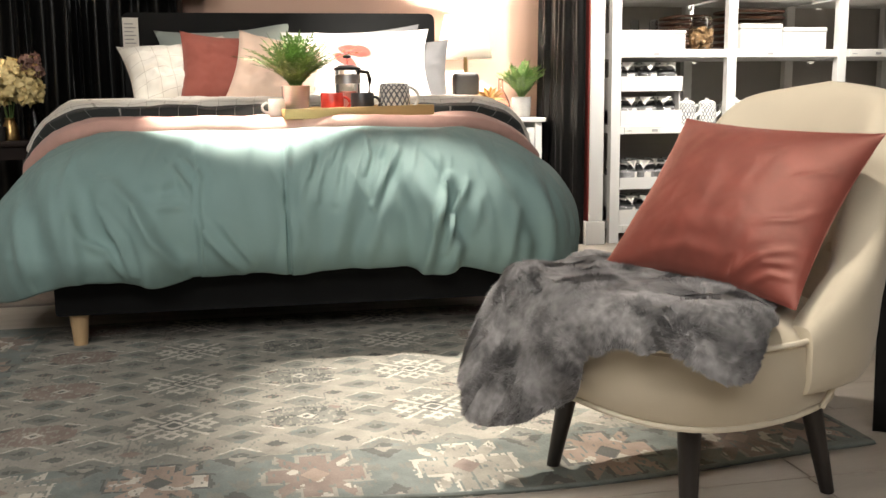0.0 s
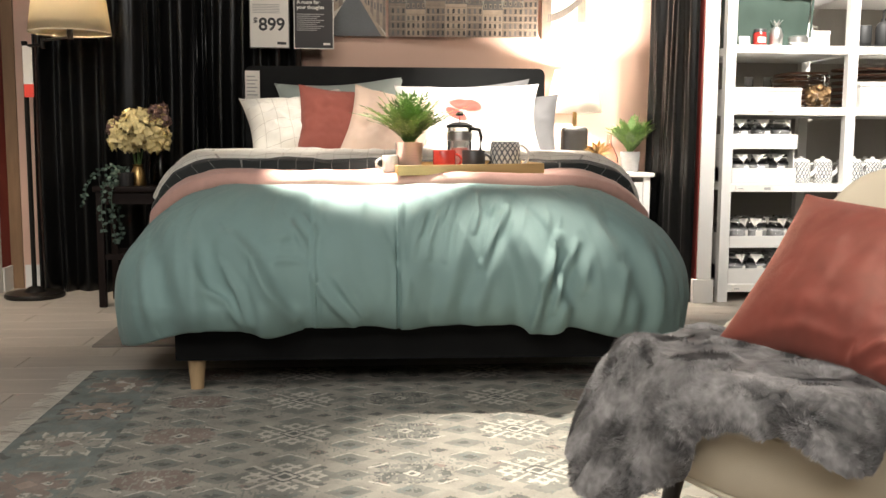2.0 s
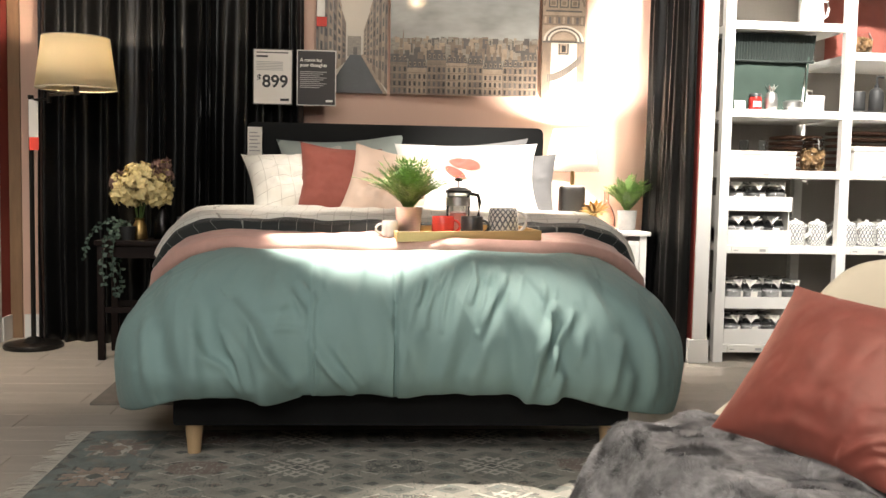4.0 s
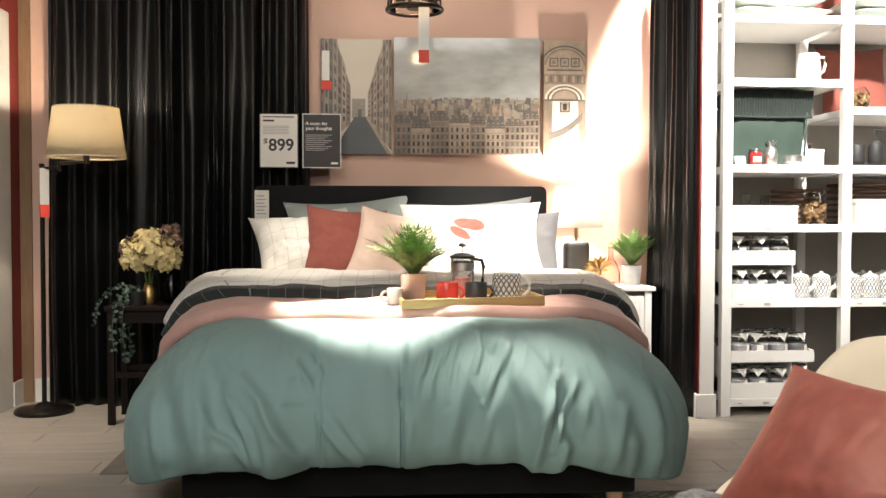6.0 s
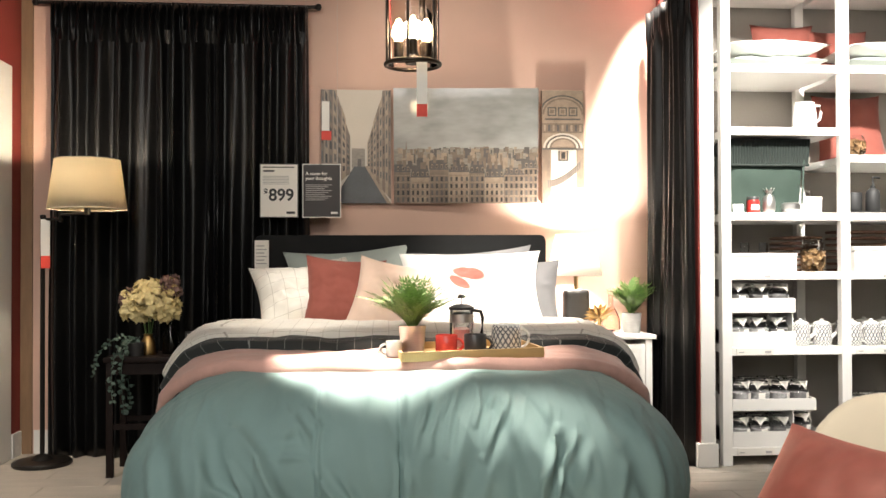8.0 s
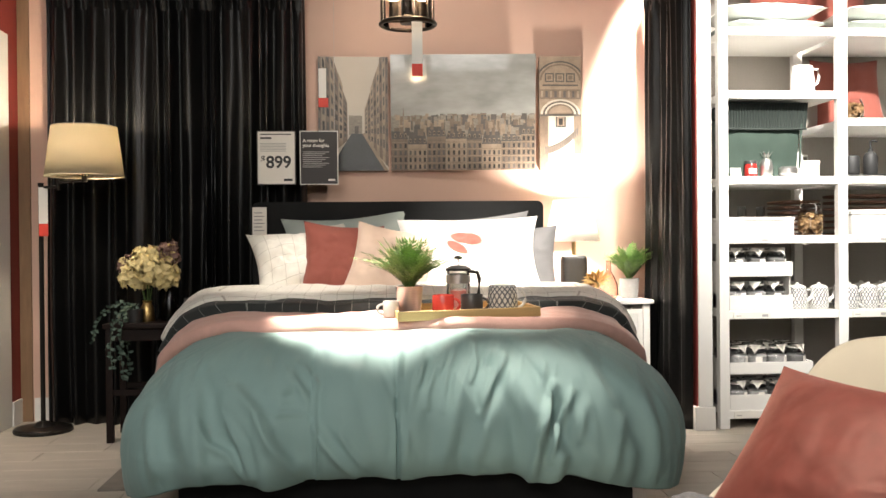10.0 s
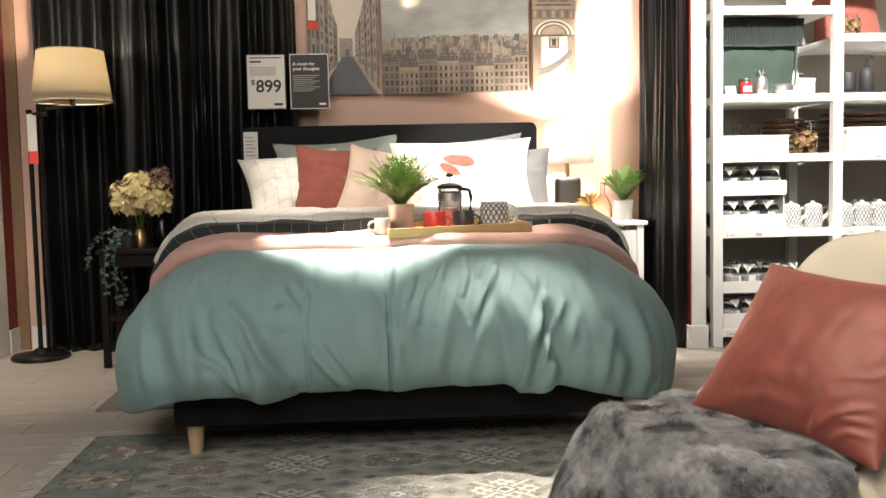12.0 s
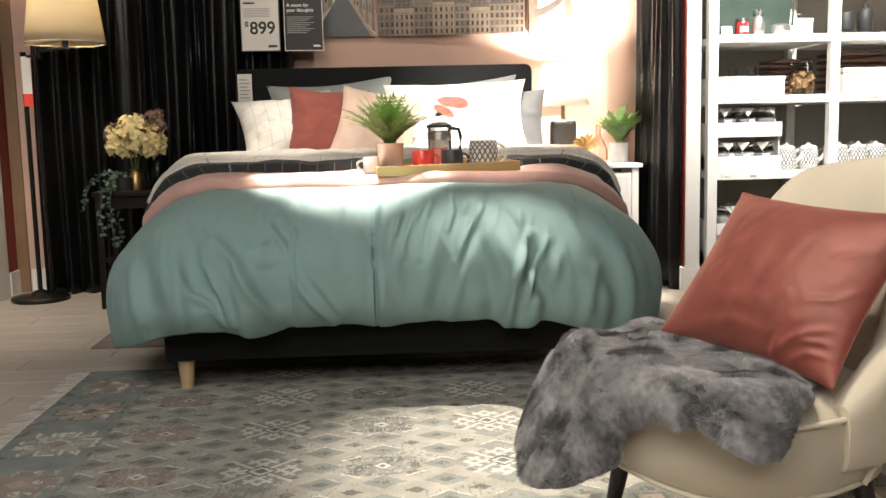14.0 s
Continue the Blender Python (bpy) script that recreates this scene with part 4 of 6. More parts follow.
def rug_mesh():
    step = 0.005
    nx, ny = int(2.42 / step), int(1.68 / step)
    verts, faces, mats = [], [], []
    for j in range(ny + 1):
        for i in range(nx + 1):
            x, y = -1.21 + i * step, -0.84 + j * step
            edge = max(0.0, (-y - 0.45) / 0.39) ** 2
            bend = -0.10 * edge * math.exp(-((x - 0.40) / 0.62) ** 2) + 0.06 * edge * max(0.0, -x - 0.2)
            lift = 0.007 + 0.0012 * noise.noise(Vector((x * 60, y * 60, 0))) + 0.004 * (0.5 + 0.5 * noise.noise(Vector((x * 2.5, y * 2.5, 1))))
            if i in (0, nx) or j in (0, ny):
                lift = 0.0005
            verts.append((x, y + bend, lift))
    for j in range(ny):
        for i in range(nx):
            a = j * (nx + 1) + i
            faces.append((a, a + 1, a + nx + 2, a + nx + 1))
            mats.append(rug_yarn(-1.21 + (i + 0.5) * step, -0.84 + (j + 0.5) * step))
    me = bpy.data.meshes.new("weave")
    me.from_pydata(verts, [], faces)
    for m in RUG_COLOURS:
        me.materials.append(m)
    me.polygons.foreach_set("material_index", mats)
    return me


RUG = pose(0.045, -0.475, 0.0)
rug = thing("rug", RUG, "faded sage and clay kilim rug with snowflake and flower pattern", "rug")
weave = new("weave", rug_mesh())
weave.parent = rug


def fringe_mesh():
    rng = random.Random(4)
    bm = bmesh.new()
    y = -0.83
    while y < 0.83:
        p0 = Vector((-1.205, y, 0.006))
        l, s = rng.uniform(0.045, 0.085), rng.uniform(-0.03, 0.03)
        tube([p0, p0 + Vector((-l * 0.5, s * 0.4, 0.003)), p0 + Vector((-l, s, -0.002))], 0.0019, 5, bm, 0.0012)
        y += rng.uniform(0.006, 0.014)
    return bm


tagged(part("fringe", fringe_mesh(), RUG_COLOURS[CREAM], rug), "knotted cream fringe", kind="stuff")
tagged(part("binding", tube([(-1.20 + 2.4 * i / 40, -0.838 - 0.10 * math.exp(-((-1.20 + 2.4 * i / 40 - 0.40) / 0.62) ** 2) + 0.06 * max(0.0, 1.0 - 2.4 * i / 40), 0.007) for i in range(41)], 0.005, 6), RUG_COLOURS[TEAL], rug), "bound edge")

# ---- floor lamp ----
lamp = thing("floor_lamp", pose(-1.965, 2.17, 0), "black metal floor lamp with a lit linen drum shade", "floor lamp")
part("base", lathe([(0, 0), (0.155, 0), (0.16, 0.006), (0.16, 0.018), (0.152, 0.026), (0.06, 0.032), (0.035, 0.055), (0.016, 0.062), (0, 0.062)], 48), M_BLACKMETAL, lamp)
part("pole", lathe([(0.013, 0.05), (0.013, 1.38), (0.016, 1.385), (0.016, 1.40), (0, 1.402)], 16), M_BLACKMETAL, lamp)
part("arm", tube([(0, 0, 1.375), (0.12, -0.07, 1.375)], 0.008, 10), M_BLACKMETAL, lamp)
part("hinge", lathe([(0, 1.355), (0.013, 1.357), (0.013, 1.41), (0, 1.412)], 14, (0.12, -0.07, 0)), M_BLACKMETAL, lamp)
part("arm", tube([(0.12, -0.07, 1.398), (0.32, -0.27, 1.398)], 0.008, 10), M_BLACKMETAL, lamp)
part("socket", lathe([(0, 1.385), (0.016, 1.387), (0.016, 1.545), (0.02, 1.55), (0.02, 1.59), (0, 1.592)], 16, (0.32, -0.27, 0)), M_BLACKMETAL, lamp)
part("bulb", lathe([(0, 1.592), (0.014, 1.595), (0.028, 1.63), (0.024, 1.66), (0, 1.675)], 16, (0.32, -0.27, 0)), glow("warm_bulb", (1.0, 0.75, 0.45), 6), lamp)
shade = part("shade", lathe([(0.203, 1.418), (0.168, 1.682)], 56, (0.32, -0.27, 0)), M_SHADE, lamp, "cream linen drum shade, lit from inside")
solid(shade, 0.002)
M_SHADERIM = surface("shade_rim", (0.62, 0.54, 0.40), 0.8)
for r, z in ((0.203, 1.418), (0.168, 1.682)):
    part("shade_rim", tube([(0.32 + r * math.cos(a), -0.27 + r * math.sin(a), z) for a in np.linspace(0, 2 * math.pi, 49)], 0.0028, 6), M_SHADERIM, lamp)
part("price_tag", box(-0.005, 0.045, -0.022, -0.02, 1.17, 1.375), M_PAPER, lamp, "white paper price tag", smooth=False)
part("price_tag", box(-0.003, 0.047, -0.022, -0.02, 1.10, 1.17), M_REDTAG, lamp, "red end of the price tag", smooth=False)

# ---- pendant lamp ----
pend = thing("pendant_lamp", pose(0.032, 0.45, 1.915), "black metal lantern pendant with smoky glass and lit bulbs", "pendant lamp")
M_BRONZE = surface("dark_bronze", (0.035, 0.025, 0.018), 0.4, 0.7, 20, 0.2, 0.05)
for z in (0.0, 0.30):
    part("ring", tube([(0.108 * math.cos(a), 0.108 * math.sin(a), z) for a in np.linspace(0, 2 * math.pi, 49)], 0.0085, 10), M_BRONZE, pend)
for k in range(6):
    a = k * math.pi / 3 + 0.3
    part("bar", tube([(0.108 * math.cos(a), 0.108 * math.sin(a), 0), (0.108 * math.cos(a), 0.108 * math.sin(a), 0.30)], 0.0055, 8), M_BRONZE, pend)
cyl = part("glass_shade", lathe([(0.100, 0.0), (0.100, 0.30)], 40), glass("smoked_glass", (0.85, 0.78, 0.68)), pend)
cyl.visible_shadow = False
part("crossbar", tube([(-0.10, 0, 0.012), (0.10, 0, 0.012)], 0.006, 8), M_BRONZE, pend)
part("hub", lathe([(0, 0.0), (0.030, 0.002), (0.034, 0.014), (0.020, 0.03), (0.012, 0.06), (0, 0.06)], 20), M_BRONZE, pend)
for k in range(3):
    a = k * 2 * math.pi / 3 + 0.5
    x, y = 0.045 * math.cos(a), 0.045 * math.sin(a)
    part("candle_socket", lathe([(0, 0.03), (0.014, 0.03), (0.014, 0.09), (0, 0.09)], 14, (x, y, 0)), M_BRONZE, pend)
    part("bulb", lathe([(0, 0.09), (0.01, 0.092), (0.021, 0.12), (0.017, 0.15), (0.006, 0.18), (0, 0.185)], 16, (x, y, 0)), glow("pendant_bulb_glow", (1.0, 0.72, 0.40), 22), pend)
part("cap", lathe([(0.10, 0.30), (0.07, 0.315), (0.02, 0.33), (0.008, 0.34), (0.008, 1.38), (0, 1.38)], 30), M_BRONZE, pend)
part("price_tag", sheet(lambda a, b: (0.012 + 0.042 * a, -0.05 - 0.012 * math.sin(3 * b), 0.0 - 0.165 * b), 3, 10), M_PAPER, pend, "white paper price tag")
part("price_tag", sheet(lambda a, b: (0.012 + 0.042 * a, -0.052 - 0.004 * b, -0.166 - 0.05 * b), 3, 3), M_REDTAG, pend, "red end of the price tag")

# ---- writing ----


def lettering(text, size, place, material, parent, name="lettering"):
    cu = bpy.data.curves.new(name, "FONT")
    cu.body, cu.size, cu.extrude, cu.offset = text, size, 0.0004, 0.022 * size
    tmp = new(name, cu)
    me = bpy.data.meshes.new_from_object(tmp.evaluated_get(bpy.context.evaluated_depsgraph_get()))
    bpy.data.objects.remove(tmp)
    me.materials.append(material)
    ob = new(name, me)
    ob.parent, ob.matrix_basis = parent, place
    return ob


def sign(x0, z0, w, h, card, border, label):
    thg = thing("hanging_sign", pose(x0, 2.275, z0, 0, 0, 0), label, "sign", "signs over the bed")
    part("card", box(0, w, -0.003, 0.003, 0, h, 0.001), card, thg, smooth=False)
    b = box(0, w, -0.0042, -0.0032, 0, 0.005)
    box(0, w, -0.0042, -0.0032, h - 0.005, h, 0, b)
    box(0, 0.005, -0.0042, -0.0032, 0.005, h - 0.005, 0, b)
    box(w - 0.005, w, -0.0042, -0.0032, 0.005, h - 0.005, 0, b)
    part("border", b, border, thg, smooth=False)
    for x in (0.02, w - 0.02):
        part("wire", tube([(x, 0, h), (x, 0, 3.3 - z0)], 0.0008, 5), surface("steel_wire", (0.5, 0.5, 0.5), 0.3, 0.9, bump=0), thg)
    return thg


def text_bars(parent, material, rows):
    for x0, x1, z, t in rows:
        part("text_line", box(x0, x1, -0.0048, -0.0036, z, z + t), material, parent, smooth=False)


s1 = sign(-0.773, 1.391, 0.224, 0.316, M_PAPER, M_INK, "white hanging price sign with a large black price")
lettering("899", 0.098, pose(0.052, -0.004, 0.10, 90, 0, 0), M_INK, s1, "price")
lettering("$", 0.05, pose(0.022, -0.004, 0.135, 90, 0, 0), M_INK, s1, "price")
text_bars(s1, M_INK, [(0.02, 0.20, 0.292, 0.006), (0.02, 0.085, 0.268, 0.010), (0.155, 0.205, 0.022, 0.014)])
text_bars(s1, M_GREYINK, [(0.02, 0.17, 0.240 - 0.009 * k, 0.0035) for k in range(6)])
s2 = sign(-0.525, 1.391, 0.224, 0.316, M_BLACKCARD, M_PAPER, "black hanging sign with small white lettering")
lettering("A room for", 0.027, pose(0.018, -0.004, 0.250, 90, 0, 0), M_PAPER, s2)
lettering("your thoughts", 0.027, pose(0.018, -0.004, 0.222, 90, 0, 0), M_PAPER, s2)
text_bars(s2, M_GREYINK, [(0.018, 0.17 - 0.02 * (k % 3), 0.190 - 0.011 * k, 0.004) for k in range(9)])
text_bars(s2, M_PAPER, [(0.165, 0.205, 0.022, 0.012)])
tag = tagged(part("price_tag", box(-0.785, -0.705, 2.125, 2.127, 1.04, 1.255), M_PAPER, smooth=False), "white paper product tag hung on the headboard", "tag")
for k in range(6):
    part("text_line", box(-0.775, -0.73 + 0.012 * (k % 2), 2.1235, 2.1248, 1.22 - 0.02 * k, 1.226 - 0.02 * k), M_GREYINK, tag, smooth=False)

# ---- wall pictures ----
P_SKY = surface("print_sky", (0.25, 0.25, 0.235), 0.45, 0, 3, 0.35, 0.2, 8, stretch=(1, 1, 2.5))
P_PALE = surface("print_pale_stone", (0.255, 0.195, 0.142), 0.45, 0, 18, 0.25, 0.2, 120)
P_MID = surface("print_stone", (0.145, 0.108, 0.080), 0.45, 0, 18, 0.3, 0.2, 120)
P_DARK = surface("print_slate", (0.075, 0.068, 0.06), 0.45, 0, 18, 0.3, 0.2, 120)
P_BLACK = surface("print_black", (0.02, 0.018, 0.017), 0.45, 0, 18, 0.2, 0.2, 120)
P_ROAD = surface("print_road", (0.05, 0.056, 0.06), 0.45, 0, 5, 0.25, 0.2, 120)
P_HAZE = surface("print_haze", (0.20, 0.175, 0.145), 0.45, 0, 30, 0.35, 0.2, 160, stretch=(1, 1, 3))
P_LIGHT = surface("print_white_sky", (0.46, 0.41, 0.34), 0.45, 0, 3, 0.08, 0.2, 120)
P_SKY.node_tree.nodes["Principled BSDF"].inputs["Coat Weight"].default_value = 1.0
P_SKY.node_tree.nodes["Principled BSDF"].inputs["Coat Roughness"].default_value = 0.06
P_ALL = [P_SKY, P_PALE, P_MID, P_DARK, P_BLACK, P_ROAD, P_HAZE, P_LIGHT]
SKY, PALE, MID, DARK, BLACK, ROAD, HAZE, LIGHT = range(8)


class Print:
    """A flat print of cut shapes, each a hair above the last."""

    def __init__(self, w, h):
        self.bm, self.w, self.h, self.count = bmesh.new(), w, h, 0

    def poly(self, pts, mat, layer):
        self.count += 1
        y = -0.0005 - 0.0003 * layer - 0.000003 * self.count
        f = self.bm.faces.new([self.bm.verts.new((min(max(x, 0), self.w), y, min(max(z, 0), self.h))) for x, z in pts])
        f.material_index = mat

    def rect(self, x0, x1, z0, z1, mat, layer):
        x0, x1, z0, z1 = max(x0, 0), min(x1, self.w), max(z0, 0), min(z1, self.h)
        if x1 > x0 and z1 > z0:
            self.poly([(x0, z0), (x1, z0), (x1, z1), (x0, z1)], mat, layer)


def canvas(x0, x1, z0, z1, label, lean=0.0, turn=0.0):
    thg = thing("wall_picture", pose(x0, 2.465, z0, lean, 0, turn), label, "picture", "three canvas pictures")
    w, h = x1 - x0, z1 - z0
    part("canvas", box(0, w, 0, 0.035, 0, h, 0.002), P_PALE, thg, smooth=False)
    return thg, Print(w, h)


def skyline():
    thg, p = canvas(0.016, 0.897, 1.487, 2.185, "wide canvas photograph of pale city rooftops under cloud", 5.0, -3.7)
    rng = random.Random(12)
    p.rect(0, p.w, 0.30, p.h, SKY, 0)
    p.rect(0, p.w, 0.0, 0.33, HAZE, 1)
    for row, (base, n) in enumerate(((0.315, 90), (0.285, 70), (0.25, 50))):
        for _ in range(n):
            x, w, h = rng.uniform(0, p.w), rng.uniform(0.01, 0.035), rng.uniform(0.006, 0.03)
            p.rect(x, x + w, base - 0.04, base + h, rng.choice((PALE, MID, HAZE, DARK)), 2 + row)
    p.poly([(0.072, 0.33), (0.080, 0.33), (0.0765, 0.385)], MID, 3)
    x = -0.02
    while x < p.w:
        w, h = rng.uniform(0.085, 0.135), rng.uniform(0.15, 0.215)
        wall, roof = rng.choice((PALE, PALE, MID)), rng.uniform(0.045, 0.075)
        p.rect(x, x + w - 0.003, 0, h, wall, 6)
        p.poly([(x - 0.002, h), (x + w, h), (x + w - 0.014, h + roof), (x + 0.012, h + roof)], DARK, 6)
        for c in range(2):
            cx = x + rng.uniform(0.01, w - 0.03)
            p.rect(cx, cx + 0.02, h + roof * 0.7, h + roof + rng.uniform(0.012, 0.03), MID, 7)
        cols = max(3, int(w / 0.026))
        for c in range(cols):
            wx = x + (c + 0.5) * w / cols - 0.0065
            for k in range(int(h / 0.042)):
                z = 0.010 + k * 0.042
                p.rect(wx, wx + 0.013, z, z + 0.026, BLACK if rng.random() < 0.6 else DARK, 7)
            p.rect(wx + 0.001, wx + 0.012, h + 0.010, h + 0.034, PALE, 7)
            p.rect(wx + 0.003, wx + 0.010, h + 0.012, h + 0.029, BLACK, 8)
        for k in range(1, int(h / 0.042) + 1):
            p.rect(x, x + w - 0.003, 0.002 + k * 0.042, 0.0045 + k * 0.042, MID if wall == PALE else PALE, 8)
        x += w
    part("print", p.bm, P_ALL, thg, smooth=False)


def street():
    thg, p = canvas(-0.425, -0.001, 1.487, 2.180, "tall canvas photograph of a narrow pale city street")
    rng = random.Random(3)
    p.rect(0, p.w, 0, p.h, LIGHT, 0)
    vx, vz = 0.235, 0.235

    def side(x_edge, sgn, near_top, n):
        # a receding row of fronts, in slices toward the vanishing point
        for k in range(n):
            a, b = 1 - 0.80 * k / n, 1 - 0.80 * (k + 1) / n
            xa, xb = vx + (x_edge - vx) * a, vx + (x_edge - vx) * b
            top = near_top * rng.uniform(0.92, 1.05)
            za, zb = vz + (top - vz) * a, vz + (top - vz) * b
            ba, bb = vz + (-0.02 - vz) * a, vz + (-0.02 - vz) * b
            p.poly([(xa, ba), (xb, bb), (xb, zb), (xa, za)], PALE if k % 2 else MID, 2)
            for row in range(7):
                f0, f1 = 0.12 + row * 0.12, 0.12 + row * 0.12 + 0.07
                m = 0.25
                xc, xd = xa + (xb - xa) * m, xa + (xb - xa) * (1 - m)
                lo_c, lo_d = ba + (bb - ba) * m, ba + (bb - ba) * (1 - m)
                hi_c, hi_d = za + (zb - za) * m, za + (zb - za) * (1 - m)
                p.poly([(xc, lo_c + (hi_c - lo_c) * f0), (xd, lo_d + (hi_d - lo_d) * f0), (xd, lo_d + (hi_d - lo_d) * f1), (xc, lo_c + (hi_c - lo_c) * f1)], DARK if rng.random() < 0.7 else BLACK, 3)

    side(-0.06, -1, 1.16, 9)
    side(0.46, 1, 0.95, 10)
    p.rect(vx - 0.05, vx + 0.03, vz - 0.02, vz + 0.10, HAZE, 4)
    p.rect(vx - 0.015, vx + 0.008, vz - 0.01, vz + 0.035, DARK, 5)
    p.poly([(0.06, 0.0), (0.40, 0.0), (vx + 0.03, vz - 0.01), (vx - 0.035, vz - 0.01)], ROAD, 5)
    p.poly([(0.40, 0.0), (0.424, 0.0), (vx + 0.045, vz - 0.005), (vx + 0.03, vz - 0.01)], PALE, 5)
    part("print", p.bm, P_ALL, thg, smooth=False)
    part("price_tag", box(0.004, 0.05, -0.0075, -0.006, 0.442, 0.62), M_PAPER, thg, "white paper price tag", smooth=False)
    part("price_tag", box(0.002, 0.062, -0.0075, -0.006, 0.385, 0.44), M_REDTAG, thg, "red end of the price tag", smooth=False)


def arches():
    thg, p = canvas(0.933, 1.195, 1.487, 2.192, "narrow canvas photograph of a carved arch and curved stair")
    p.rect(0, p.w, 0, p.h, PALE, 0)
    cx = p.w / 2

    def arc(r0, r1, cz, mat, layer, n=22, sy=1.0):
        for k in range(n):
            a, b = math.pi * k / n, math.pi * (k + 1) / n
            p.poly([(cx + r1 * math.cos(a), cz + sy * r1 * math.sin(a)), (cx + r1 * math.cos(b), cz + sy * r1 * math.sin(b)), (cx + r0 * math.cos(b), cz + sy * r0 * math.sin(b)), (cx + r0 * math.cos(a), cz + sy * r0 * math.sin(a))], mat, layer)

    for r, m in ((0.15, DARK), (0.138, PALE), (0.128, MID), (0.116, PALE)):
        arc(r - 0.011, r, 0.555, m, 1, sy=0.8)
    p.rect(0.02, p.w - 0.02, 0.52, 0.53, DARK, 2)
    for k in range(3):
        x = 0.035 + k * 0.066
        p.rect(x, x + 0.056, 0.545, 0.60, DARK, 2)
        p.rect(x + 0.008, x + 0.048, 0.553, 0.592, PALE, 3)
        p.rect(x + 0.016, x + 0.040, 0.561, 0.584, MID, 4)
    p.rect(0, p.w, 0.44, 0.50, MID, 1)
    for k in range(9):
        p.rect(0.01 + k * 0.028, 0.024 + k * 0.028, 0.45, 0.49, DARK if k % 2 else PALE, 2)
    for r, m in ((0.125, LIGHT), (0.108, DARK), (0.098, LIGHT), (0.085, MID)):
        arc(r - 0.013, r, 0.345, m, 3, sy=0.75)
    p.rect(0, p.w, 0.335, 0.346, DARK, 4)
    p.rect(0, p.w, 0.0, 0.335, LIGHT, 3)
    p.rect(0, 0.055, 0.0, 0.335, MID, 4)
    p.rect(0.215, p.w, 0.10, 0.335, MID, 4)
    p.rect(0.10, 0.165, 0.265, 0.33, DARK, 5)
    p.rect(0.11, 0.155, 0.275, 0.33, PALE, 6)
    p.rect(0.12, 0.145, 0.28, 0.32, BLACK, 7)
    for k in range(16):
        a, b = k / 16, (k + 1) / 16
        z = lambda t: 0.10 + 0.12 * t**1.8  # noqa: E731
        x0, x1 = 0.03 + 0.21 * a, 0.03 + 0.21 * b
        p.poly([(x0, z(a)), (x1, z(b)), (x1, z(b) + 0.045), (x0, z(a) + 0.045)], DARK, 5)
        p.rect(x0, x0 + 0.004, z(a) + 0.005, z(a) + 0.04, MID, 6)
    p.rect(0, p.w, 0.0, 0.02, MID, 5)
    p.rect(0.04, 0.23, 0.02, 0.045, PALE, 5)
    part("print", p.bm, P_ALL, thg, smooth=False)


street()
skyline()
arches()

# ---- plants ----
M_LEAF = surface("fern_leaf", (0.11, 0.195, 0.042), 0.5, 0, 30, 0.3, 0.1, 200)
M_LEAFDARK = surface("fern_leaf_dark", (0.07, 0.13, 0.032), 0.5, 0, 30, 0.3, 0.1, 200)
M_EUCA = surface("eucalyptus_leaf", (0.07, 0.11, 0.085), 0.6, 0, 30, 0.2, 0.1, 200)
M_CONCRETE = surface("grey_concrete_pot", (0.28, 0.27, 0.26), 0.85, 0, 25, 0.12, 0.4, 180)
M_STEEL = surface("brushed_steel", (0.66, 0.65, 0.63), 0.42, 1.0, 20, 0.08, 0.1, 90, stretch=(1, 1, 12))
M_GOLD = surface("brushed_gold", (0.46, 0.31, 0.13), 0.34, 1.0, 20, 0.1, 0.1, 120)
M_SOIL = surface("potting_soil", (0.03, 0.022, 0.015), 0.95, 0, 60, 0.4, 0.8, 300)


def leaf_quad(bm, at, way, up, length, width):
    side = way.cross(up).normalized() * width / 2
    mid = at + way * length * 0.45 + up * length * 0.05
    v = [bm.verts.new(p) for p in (at, mid + side, at + way * length, mid - side)]
    bm.faces.new(v)


def fern_mesh(n, reach, height, seed, leaflet=0.022, spread=1.0):
    """Arching fronds with pairs of narrow leaflets."""
    rng = random.Random(seed)
    bm = bmesh.new()
    for _ in range(n):
        a, lean = rng.uniform(0, 2 * math.pi), rng.uniform(0.15, 1.0) * spread
        length = rng.uniform(0.7, 1.1)
        out = Vector((math.cos(a), math.sin(a), 0))
        pts = []
        for k in range(13):
            t = k / 12
            pts.append(out * (0.01 + reach * lean * t**1.3 * length) + Vector((0, 0, height * length * (t - 0.42 * lean * t * t))))
        tube(pts[::3], 0.0012, 4, bm, 0.0005)
        for k in range(2, 13):
            d = (pts[k] - pts[k - 1]).normalized()
            side = d.cross(Vector((0, 0, 1)))
            side = side.normalized() if side.length > 1e-4 else Vector((1, 0, 0))
            up = side.cross(d)
            size = leaflet * (1 - 0.6 * abs(k / 12 - 0.45)) * rng.uniform(0.8, 1.2)
            for sg in (-1, 1):
                leaf_quad(bm, pts[k], (d * 0.75 + side * sg * 0.8 + up * rng.uniform(-0.2, 0.2)).normalized(), up, size, size * 0.34)
        leaf_quad(bm, pts[12], (pts[12] - pts[11]).normalized(), out.cross(Vector((0, 0, 1))).cross((pts[12] - pts[11])).normalized(), leaflet, leaflet * 0.3)
    return bm


